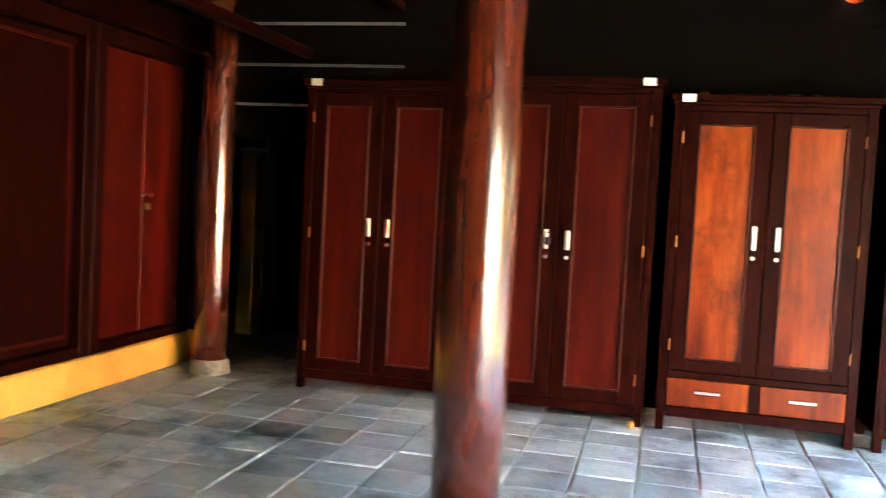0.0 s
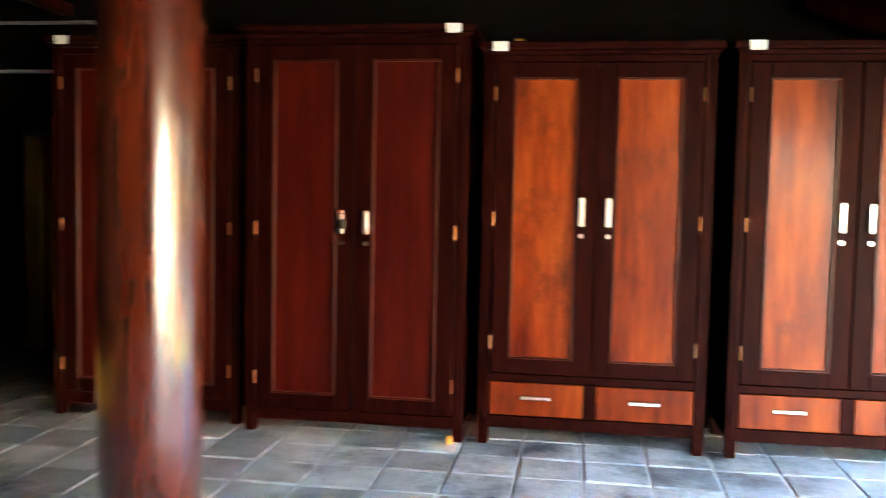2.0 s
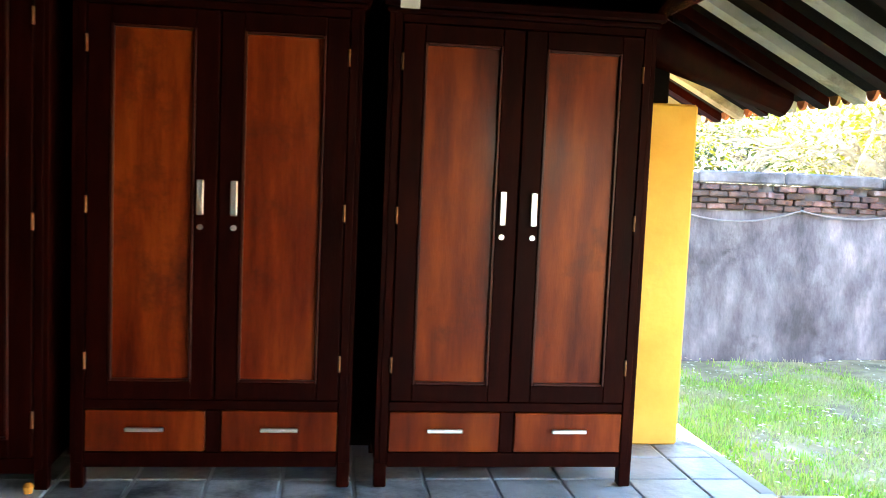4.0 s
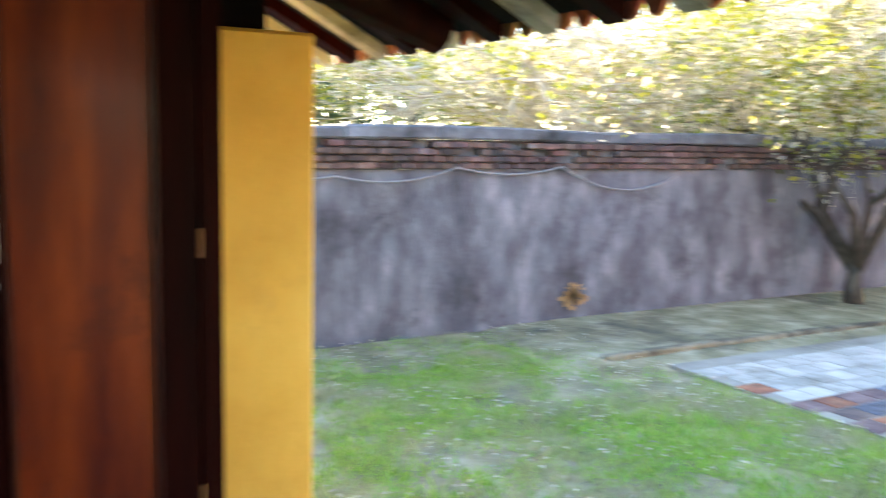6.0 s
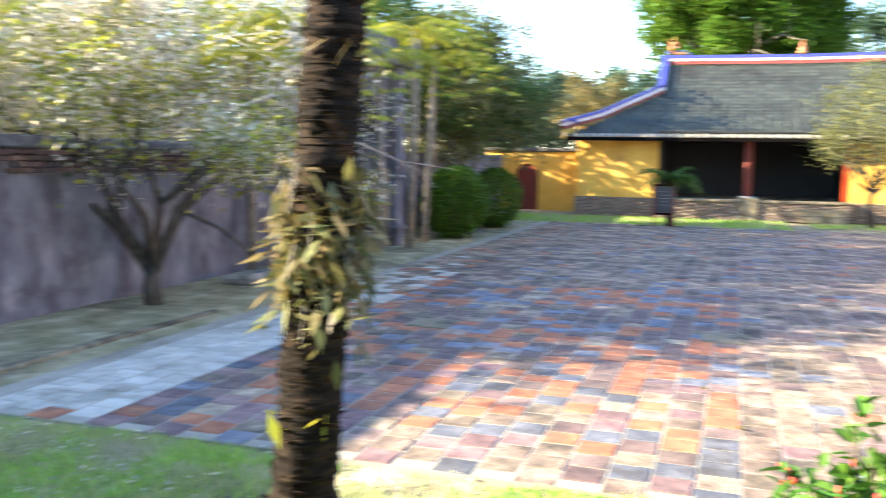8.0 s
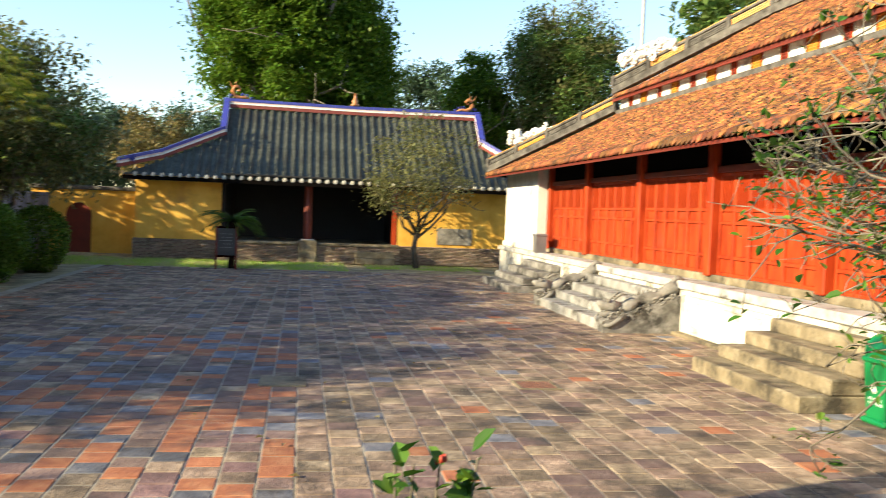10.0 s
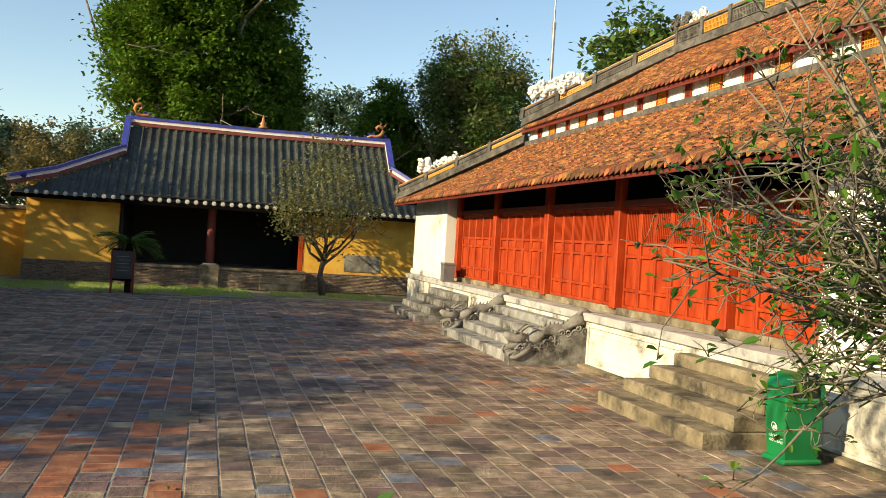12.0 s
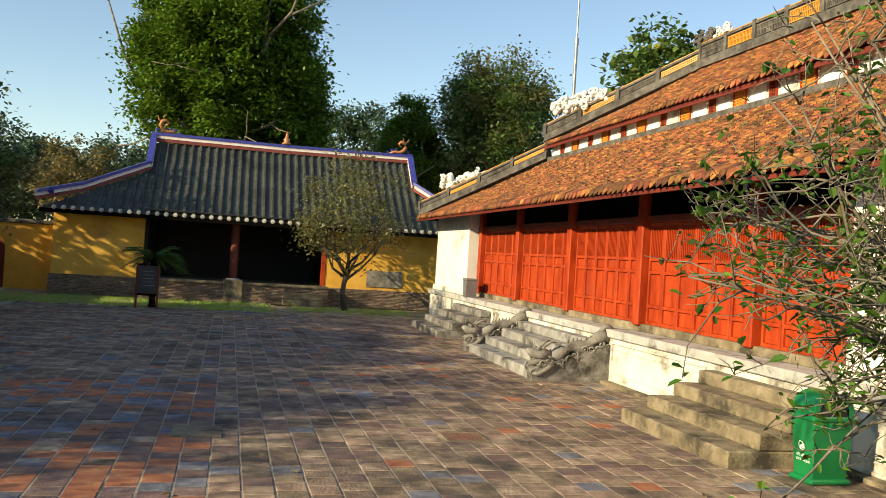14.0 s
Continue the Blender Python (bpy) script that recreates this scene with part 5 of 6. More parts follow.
# ---------------------------------------------------------------- plants
def leaf_mesh(name, centres, size, mat, rng, droop=0.3, long=1.8, wide=0.36, oval=False):
    """Many small folded leaves, each with a tip, at the given places."""
    c = np.asarray(centres, float)
    n = len(c)
    a = rng.uniform(0, 2 * np.pi, n)
    el = rng.normal(-droop, 0.5, n)
    d = np.stack([np.cos(a) * np.cos(el), np.sin(a) * np.cos(el), np.sin(el)], 1)
    side = np.stack([-np.sin(a), np.cos(a), rng.normal(0, 0.5, n)], 1)
    side /= np.linalg.norm(side, axis=1, keepdims=True)
    s = size * rng.uniform(0.6, 1.3, n)[:, None]
    if oval:
        v = np.empty((n, 6, 3))
        up = np.cross(d, side)
        for k, (u, w, lift) in enumerate(((0, 0.05, 0), (0.3, 0.85, 0.10), (0.7, 0.8, 0.06), (1.0, 0, -0.06), (0.7, -0.8, 0.06), (0.3, -0.85, 0.10))):
            v[:, k] = c + d * s * u * long / 1.8 + side * s * wide * w + up * s * lift
        me = bpy.data.meshes.new(name)
        me.from_pydata(v.reshape(-1, 3).tolist(), [], np.stack([np.array([[0, 1, 2, 3], [0, 3, 4, 5]]) + 6 * i for i in range(n)]).reshape(-1, 4).tolist())
        me.materials.append(mat)
        return me
    v = np.empty((n, 4, 3))
    v[:, 0] = c
    v[:, 1] = c + d * s * 0.5 * long / 1.8 + side * s * wide
    v[:, 2] = c + d * s * long / 1.8
    v[:, 3] = c + d * s * 0.45 * long / 1.8 - side * s * wide
    me = bpy.data.meshes.new(name)
    me.from_pydata(v.reshape(-1, 3).tolist(), [], np.arange(4 * n).reshape(-1, 4).tolist())
    me.materials.append(mat)
    return me


def clumps(rng, centre, radii, count, spread, per):
    """Leaf places gathered in uneven clumps over an ellipsoid's outer shell."""
    out = []
    for _ in range(count):
        d = rng.normal(0, 1, 3)
        d /= np.linalg.norm(d)
        p = np.array(centre) + d * np.array(radii) * rng.uniform(0.45, 1.05)
        out.append(p + rng.normal(0, 1, (per, 3)) * spread * np.array([1, 1, 0.7]) * rng.uniform(0.6, 1.3))
    return np.concatenate(out)


def limbs(rng, start, end, radius, n, reach, mat, lean=0.5, depth=2):
    """A tapered trunk that forks into limbs; returns the mesh and the tips."""
    m, tips = Mesh(), []
    start, end = Vector(start), Vector(end)
    mid = (start + end) / 2 + Vector((rng.normal(0, 0.06), rng.normal(0, 0.06), 0)) * (end - start).length
    m.tube([start, mid, end], [radius, radius * 0.8, radius * 0.62], 10)

    def grow(p, d, length, r, lv):
        q = p + d * length * 0.5 + Vector(rng.normal(0, 0.08, 3)) * length
        e = p + d * length + Vector(rng.normal(0, 0.10, 3)) * length
        m.tube([p, q, e], [r, r * 0.75, r * 0.45], 6 if lv else 5)
        tips.append(q)
        tips.append(e)
        if lv > 0:
            for _ in range(rng.integers(2, 4)):
                nd = (d + Vector(rng.normal(0, 0.55, 3))).normalized()
                grow(e if rng.random() < 0.6 else q, nd, length * rng.uniform(0.5, 0.8), r * 0.45, lv - 1)
    for i in range(n):
        a = 2 * math.pi * (i + rng.uniform(-0.3, 0.3)) / n
        d = Vector((math.cos(a) * lean, math.sin(a) * lean, rng.uniform(0.4, 1.0))).normalized()
        p = start + (end - start) * rng.uniform(0.7, 1.0)
        grow(p, d, reach * rng.uniform(0.7, 1.15), radius * 0.5, depth)
    return m, tips


def tree(at, height, trunk, crown_r, crown_z, leaf_mat, label, seed, leaf=0.12, count=60, per=60, bark=BARK, n_limbs=6, spread=None, category="tree", group="", depth=2, extra=None):
    """crown_r: three radii; crown_z: height of the crown's middle."""
    rng = np.random.default_rng(seed)
    t = thing("tree", at, label, category, group)
    m, tips = limbs(rng, (0, 0, -0.05), (rng.normal(0, 0.1), rng.normal(0, 0.1), trunk), max(0.05, height * 0.022), n_limbs, crown_r[2] * 0.75, bark, 0.75, depth)
    part("trunk", m, bark, t, smooth=True)
    pts = clumps(rng, (0, 0, crown_z), crown_r, count, spread or crown_r[0] * 0.13, per)
    part("crown", leaf_mesh("crown", pts, leaf, leaf_mat, rng), leaf_mat, t, "uneven leafy crown")
    if extra:
        mat2, frac = extra
        pts = clumps(rng, (0, 0, crown_z), crown_r, int(count * frac), spread or crown_r[0] * 0.13, per)
        part("crown_tint", leaf_mesh("crown", pts, leaf, mat2, rng), mat2, t)
    return t


# big trees behind the green house and the red hall
tree((43, 0.0, 0), 16, 6.5, (3.9, 4.2, 6.6), 11.0, LEAF_DARK, "huge dense dark green broadleaf tree behind the house", 11, leaf=0.22, count=560, per=300, n_limbs=8, spread=0.42)
tree((44, -3.7, 0), 10, 4, (2.2, 1.5, 3.6), 7.6, LEAF_DARK, "dense dark green tree beside the huge one", 12, leaf=0.22, count=170, per=220, spread=0.34)
tree((46, -14.4, 0), 13, 5, (3.2, 3.3, 4.4), 8.9, LEAF_MID, "tall olive green feathery tree behind the red hall", 13, leaf=0.20, count=190, per=170, spread=0.46, extra=(LEAF_OLIVE, 0.6))
tree((48, -10.3, 0), 11, 4, (2.4, 1.6, 3.9), 6.9, LEAF_DARK, "dark green tree in the shade of its neighbours", 14, leaf=0.22, count=170, per=200, spread=0.36)
tree((62, -9.2, 0), 14, 7, (2.4, 2.5, 2.6), 9.9, LEAF_HAZE, "tall hazy far tree with an open crown", 15, leaf=0.30, count=46, per=150, spread=0.42)
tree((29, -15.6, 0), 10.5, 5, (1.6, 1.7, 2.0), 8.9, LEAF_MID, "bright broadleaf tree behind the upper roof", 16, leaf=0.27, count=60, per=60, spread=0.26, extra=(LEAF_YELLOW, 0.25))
for i, (x, y, h, mat) in enumerate(((72, 12, 9, LEAF_HAZE), (64, 19, 8, LEAF_HAZE), (80, 4, 9, LEAF_HAZE), (58, 26, 10, LEAF_HAZE), (46, 22, 8, LEAF_MID), (78, -22, 12, LEAF_HAZE), (60, -26, 10, LEAF_MID))):
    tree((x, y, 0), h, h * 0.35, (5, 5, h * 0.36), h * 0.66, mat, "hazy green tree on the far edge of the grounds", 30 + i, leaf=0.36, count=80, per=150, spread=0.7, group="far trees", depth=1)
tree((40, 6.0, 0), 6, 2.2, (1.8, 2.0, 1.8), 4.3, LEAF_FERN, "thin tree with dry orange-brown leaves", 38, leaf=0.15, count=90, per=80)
tree((58, 14.0, 0), 10, 3, (4.2, 5.0, 3.6), 4.8, LEAF_HAZE, "hazy far tree beyond the house", 39, leaf=0.28, count=120, per=170)
tree((62, 6.0, 0), 10, 3, (4.2, 4.6, 3.4), 5.2, LEAF_HAZE, "hazy far tree beyond the house", 40, leaf=0.28, count=120, per=170)

# trees along the north side of the court
tree((24.2, 7.2, 0), 7, 2.0, (2.4, 2.7, 2.2), 3.9, LEAF_OLIVE, "grey-green bushy tree along the court's edge", 41, leaf=0.14, count=130, per=120, extra=(LEAF_MID, 0.4))
tree((20.6, 9.6, 0), 8, 2.4, (2.8, 2.4, 2.6), 4.9, LEAF_MID, "mid green tree behind the hedge", 42, leaf=0.15, count=120, per=120, extra=(LEAF_YELLOW, 0.2))
tree((29.0, 10.0, 0), 8, 2.4, (3.0, 2.6, 2.8), 4.8, LEAF_OLIVE, "olive tree beyond the arched door", 43, leaf=0.24, count=90, per=70)
tree((29.0, -4.62, 0), 5.4, 1.3, (1.8, 1.8, 1.9), 3.3, LEAF_OLIVE, "small ornamental tree with thin grey-green leaves in a grass bed", 44, leaf=0.11, count=80, per=85, n_limbs=10, spread=0.27, bark=BARK_DARK)

# pale and yellowish growth behind and before the garden wall
def bare_tree(at, seed, h, spread, label, leaf_mat, leaf, count, per, fork=0.22, girth=0.03, mat=TWIG, category="tree"):
    rng = np.random.default_rng(seed)
    t = thing("tree", at, label, category)
    m, tips = limbs(rng, (0, 0, -0.05), (0.05, 0.05, h * fork), h * girth, 7, h * 0.40, mat, spread, 3)
    part("limb_frame", m, mat, t, smooth=True)
    tips = [p for p in tips if p.z > 0.30 * h]
    idx = rng.integers(0, len(tips), count)
    pts = np.concatenate([np.array(tips[i])[None] + rng.normal(0, 0.10 * h / 3, (per, 3)) for i in idx])
    part("foliage", leaf_mesh("leaves", pts, leaf, leaf_mat, rng), leaf_mat, t)
    return t, rng, tips


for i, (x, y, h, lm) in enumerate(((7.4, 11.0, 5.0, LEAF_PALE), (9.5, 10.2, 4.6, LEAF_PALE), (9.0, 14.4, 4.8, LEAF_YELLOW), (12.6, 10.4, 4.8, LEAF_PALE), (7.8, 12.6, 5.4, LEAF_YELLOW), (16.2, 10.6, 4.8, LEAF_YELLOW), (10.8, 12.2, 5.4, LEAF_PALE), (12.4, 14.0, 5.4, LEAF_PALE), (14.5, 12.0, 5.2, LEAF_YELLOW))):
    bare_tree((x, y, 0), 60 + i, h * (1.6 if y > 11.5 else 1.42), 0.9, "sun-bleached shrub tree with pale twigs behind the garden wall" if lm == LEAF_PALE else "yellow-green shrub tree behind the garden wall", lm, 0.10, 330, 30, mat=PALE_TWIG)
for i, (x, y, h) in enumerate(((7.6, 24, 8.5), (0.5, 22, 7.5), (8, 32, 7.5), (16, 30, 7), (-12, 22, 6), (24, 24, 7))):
    tree((x, y, 0), h, h * 0.3, (4.2, 3.2, h * 0.36), h * 0.62, LEAF_HAZE if i % 2 == 0 else LEAF_MID, "hazy green tree well behind the garden wall", 70 + i, leaf=0.26, count=90, per=120, spread=0.6, group="trees behind the wall", depth=1)

t, rng, tips = bare_tree((8.45, 6.6, 0), 86, 4.6, 0.6, "spreading shrub tree with forked trunks and sparse yellow-green leaves", LEAF_YELLOW, 0.10, 420, 9, fork=0.12, girth=0.031, mat=BARK_DARK)
pts = np.concatenate([np.array(tips[i])[None] + rng.normal(0, 0.16, (8, 3)) for i in rng.integers(0, len(tips), 300)])
part("dry_foliage", leaf_mesh("leaves", pts, 0.09, LEAF_OLIVE, rng), LEAF_OLIVE, t)
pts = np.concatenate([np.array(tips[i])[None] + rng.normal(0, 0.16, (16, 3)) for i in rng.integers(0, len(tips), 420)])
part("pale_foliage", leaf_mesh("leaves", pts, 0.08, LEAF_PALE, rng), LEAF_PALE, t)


def clipped_bush(at, r, label, seed):
    rng = np.random.default_rng(seed)
    t = thing("hedge_bush", at, label, "bush", "clipped bushes")
    d = rng.normal(0, 1, (9000, 3))
    d /= np.linalg.norm(d, axis=1, keepdims=True)
    d[:, 2] *= 0.8
    lump = np.array([1 + 0.10 * noise.noise(Vector(q * 2.2 + seed)) for q in d])
    pts = d * np.array(r) * (lump * rng.uniform(0.82, 1.0, len(d)))[:, None] + np.array([0, 0, r[2] * 0.78])
    part("foliage", leaf_mesh("foliage", pts, 0.085, LEAF_DARK, rng), LEAF_DARK, t)
    part("stem", Mesh().tube([(0, 0, -0.03), (0, 0, r[2])], [0.05, 0.03], 8), BARK, t)
    return t


clipped_bush((20.0, 6.15, 0), (0.95, 0.85, 1.15), "large round clipped dark green bush", 1)
clipped_bush((23.6, 6.1, 0), (0.9, 0.8, 1.1), "round clipped dark green bush", 2)
clipped_bush((22.0, 6.9, 0), (0.9, 0.8, 1.1), "round clipped dark green bush", 5)


def thin_palm(at, h, lean, seed):
    rng = np.random.default_rng(seed)
    t = thing("slender_palm", at, "slender pale-stemmed palm with yellow-green fronds", "palm", "slender palms")
    top = Vector((lean, 0.1, h))
    part("trunk", Mesh().tube([(0, 0, -0.03), (lean * 0.4, 0.03, h * 0.5), top], [0.085, 0.07, 0.06], 8), TWIG, t, smooth=True)
    for i in range(9):
        a = 6.283 * i / 9 + rng.normal(0, 0.2)
        m = Mesh()
        L = rng.uniform(1.4, 2.1)
        stem = [top + Vector((math.cos(a) * L * u, math.sin(a) * L * u, 0.75 * L * u - 1.15 * L * u * u)) for u in [k / 7 for k in range(8)]]
        m.tube(stem, [0.014 * (1 - k / 9) for k in range(8)], 4)
        for k in range(1, 8):
            p = stem[k]
            for s in (-1, 1):
                for q in range(4):
                    d = Vector((math.cos(a + s * 1.1), math.sin(a + s * 1.1), -0.45)) * 0.48 * (1 - 0.06 * k)
                    o = Vector((math.cos(a), math.sin(a), 0)) * 0.06 * q
                    w = Vector((math.cos(a), math.sin(a), 0)) * 0.022
                    m.add([p + o, p + o + d * 0.5 + w, p + o + d, p + o + d * 0.5 - w], [(0, 1, 2, 3)])
        part("frond", m, LEAF_YELLOW, t)
    return t


for i, (x, y, h, l) in enumerate(((15.8, 6.5, 4.0, 0.35), (16.9, 6.2, 4.6, 0.7), (18.4, 6.4, 4.3, 0.9), (18.8, 6.9, 5.0, 0.3), (13.2, 6.9, 3.9, 0.2), (20.6, 7.2, 5.6, 1.0), (21.6, 7.4, 5.4, 0.7), (11.6, 7.0, 3.5, 0.1), (12.2, 6.6, 4.2, 0.3))):
    thin_palm((x, y, 0), h, l, 90 + i)

# Sparse trees added so that their shadows streak the court
for i, (x, y, h) in enumerate(((8.5, 20, 8.0), (12.5, 21, 8.2))):
    tree((x, y, 0), h, h * 0.45, (2.2, 1.9, 1.6), h * 0.76, LEAF_OLIVE, "thin open-crowned tree added to streak the court with shadow", 110 + i, leaf=0.22, count=16, per=40, group="trees behind the wall", depth=1, spread=0.4)
# Trees added to shade the court's far half, kept below the facade's sun
for i, (x, y, h) in enumerate(((13.4, 11.0, 5.9), (17.6, 11.4, 6.2), (22.0, 11.0, 6.2))):
    tree((x, y, 0), h, h * 0.4, (2.3, 2.0, 1.6), h * 0.70, LEAF_MID if i else LEAF_YELLOW, "leafy green tree added behind the garden wall for court shade", 120 + i, leaf=0.17, count=60, per=60, group="trees behind the wall", depth=1)

# palm trunk near the camera, overgrown with ferns
def palm_trunk():
    t = thing("palm_tree", (2.80, 1.50, 0), "dark rough palm trunk overgrown with dry ferns", "palm")
    m = Mesh()
    prof, z = [], -0.05
    while z < 4.2:
        k = R.uniform(-0.008, 0.008)
        r0 = 0.19 if z < 0.2 else 0.165 - 0.006 * z
        prof += [(r0 + 0.008 + k, z), (r0 + k, z + 0.03)]
        z += R.uniform(0.035, 0.075)
    m.lathe(prof, n=28)
    m.v = [(x * (1 + 0.10 * noise.noise(Vector((x * 9, y * 9, z * 5)))) + 0.055 * z, y * (1 + 0.10 * noise.noise(Vector((y * 9, x * 9, z * 5 + 7)))) - 0.045 * z, z) for x, y, z in m.v]
    part("trunk", m, PALM_BARK, t)
    rng = np.random.default_rng(5)
    fl = Mesh()
    for i in range(900):
        a, z = rng.uniform(0, 6.283), rng.uniform(0.0, 4.1)
        r0 = (0.19 if z < 0.2 else 0.165 - 0.006 * z) + 0.004
        c, s = math.cos(a), math.sin(a)
        p = Vector((0.055 * z + r0 * c, -0.045 * z + r0 * s, z))
        w, h, o = rng.uniform(0.02, 0.06), rng.uniform(0.01, 0.03), rng.uniform(0.004, 0.03)
        side = Vector((-s, c, rng.normal(0, 0.15)))
        q = p + Vector((c, s, 0)) * o
        fl.add([p - side * w, p + side * w, q + side * w * 0.6 + Vector((0, 0, h)), q - side * w * 0.7 + Vector((0, 0, h))], [(0, 1, 2, 3)])
    ob = part("bark_fibre", fl, PALM_BARK, t)
    ob["kind"] = "stuff"
    for k, (z0, z1, n, mat, size) in enumerate(((1.15, 2.05, 400, LEAF_FERN, 0.125), (0.95, 2.05, 260, LEAF_OLIVE, 0.12), (0.62, 0.72, 12, LEAF_YELLOW, 0.13), (2.5, 2.62, 10, LEAF_FERN, 0.13))):
        a = rng.uniform(0, 6.283, n)
        z = rng.triangular(z0, (z0 + z1) / 2, z1, n)
        rad = rng.uniform(0.14, 0.26, n)
        pts = np.stack([0.055 * z + rad * np.cos(a), -0.045 * z + rad * np.sin(a), z], 1)
        part("fern_clump", leaf_mesh("fern", pts, size, mat, rng, droop=0.7, long=2.4, wide=0.22), mat, t, "drooping dry ferns")["kind"] = "stuff"
    m = Mesh()
    for i in range(30):
        a, z = rng.uniform(0, 6.28), rng.uniform(1.1, 2.0)
        p = Vector((0.055 * z + 0.14 * math.cos(a), 0.14 * math.sin(a) - 0.045 * z, z))
        m.tube([p, p + Vector((math.cos(a) * 0.1, math.sin(a) * 0.1, 0.05)), p + Vector((math.cos(a) * 0.17, math.sin(a) * 0.17, -0.12))], [0.008, 0.006, 0.003], 4)
    part("fern_stem", m, TWIG, t)["kind"] = "stuff"
    m = Mesh()
    for i in range(11):
        a = 6.283 * i / 11
        L = rng.uniform(1.3, 1.8)
        stem = [Vector((0.22 + math.cos(a) * L * u, -0.18 + math.sin(a) * L * u, 4.1 + 0.9 * L * u - 1.1 * L * u * u)) for u in [k / 8 for k in range(9)]]
        m.tube(stem, 0.014, 4)
        for k in range(1, 9):
            for s in (-1, 1):
                d = Vector((math.cos(a + s * 1.1), math.sin(a + s * 1.1), -0.5)) * 0.5
                w = Vector((math.cos(a), math.sin(a), 0)) * 0.03
                m.add([stem[k], stem[k] + d * 0.5 + w, stem[k] + d, stem[k] + d * 0.5 - w], [(0, 1, 2, 3)])
    part("crown", m, LEAF_YELLOW, t, "feathery palm fronds")
    return t


palm_trunk()


def flowering_shrub():
    t = thing("flowering_shrub", (1.75, -1.04, 0), "leafy green shrub with small red buds at the court's edge", "shrub")
    rng = np.random.default_rng(9)
    stems, pts, buds = Mesh(), [], Mesh()
    for i in range(46):
        a, r = rng.uniform(0, 6.28), 0.185 * math.sqrt(rng.uniform(0, 1))
        top = Vector((math.cos(a) * r * 1.5, math.sin(a) * r * 1.5, rng.uniform(0.86, 1.08) - r * 0.6 if i > 3 else 1.20))
        base = Vector((math.cos(a) * r * 0.3, math.sin(a) * r * 0.3, -0.03))
        mid = (base + top) / 2 + Vector((rng.normal(0, 0.03), rng.normal(0, 0.03), 0))
        stems.tube([base, mid, top], [0.009, 0.007, 0.004], 5)
        for k in range(56):
            u = rng.uniform(0.3, 1.0)
            p = mid + (top - mid) * (2 * u - 1) if u > 0.5 else base + (mid - base) * 2 * u
            pts.append(p + Vector(rng.normal(0, 0.022, 3)))
        if i % 4 == 0:
            for k in range(4):
                o = Vector(rng.normal(0, 0.014, 3))
                buds.ball(top + o + Vector((0, 0, 0.005)), 0.009, 6, (0.8, 0.8, 1.6))
    part("stem", stems, BARK, t)
    part("foliage", leaf_mesh("leaves", pts, 0.088, LEAF_GLOSS, rng, droop=-0.3, long=1.7, wide=0.27, oval=True), LEAF_GLOSS, t)
    part("bud_cluster", buds, BUD_RED, t, "red flower buds")["kind"] = "stuff"
    return t


flowering_shrub()


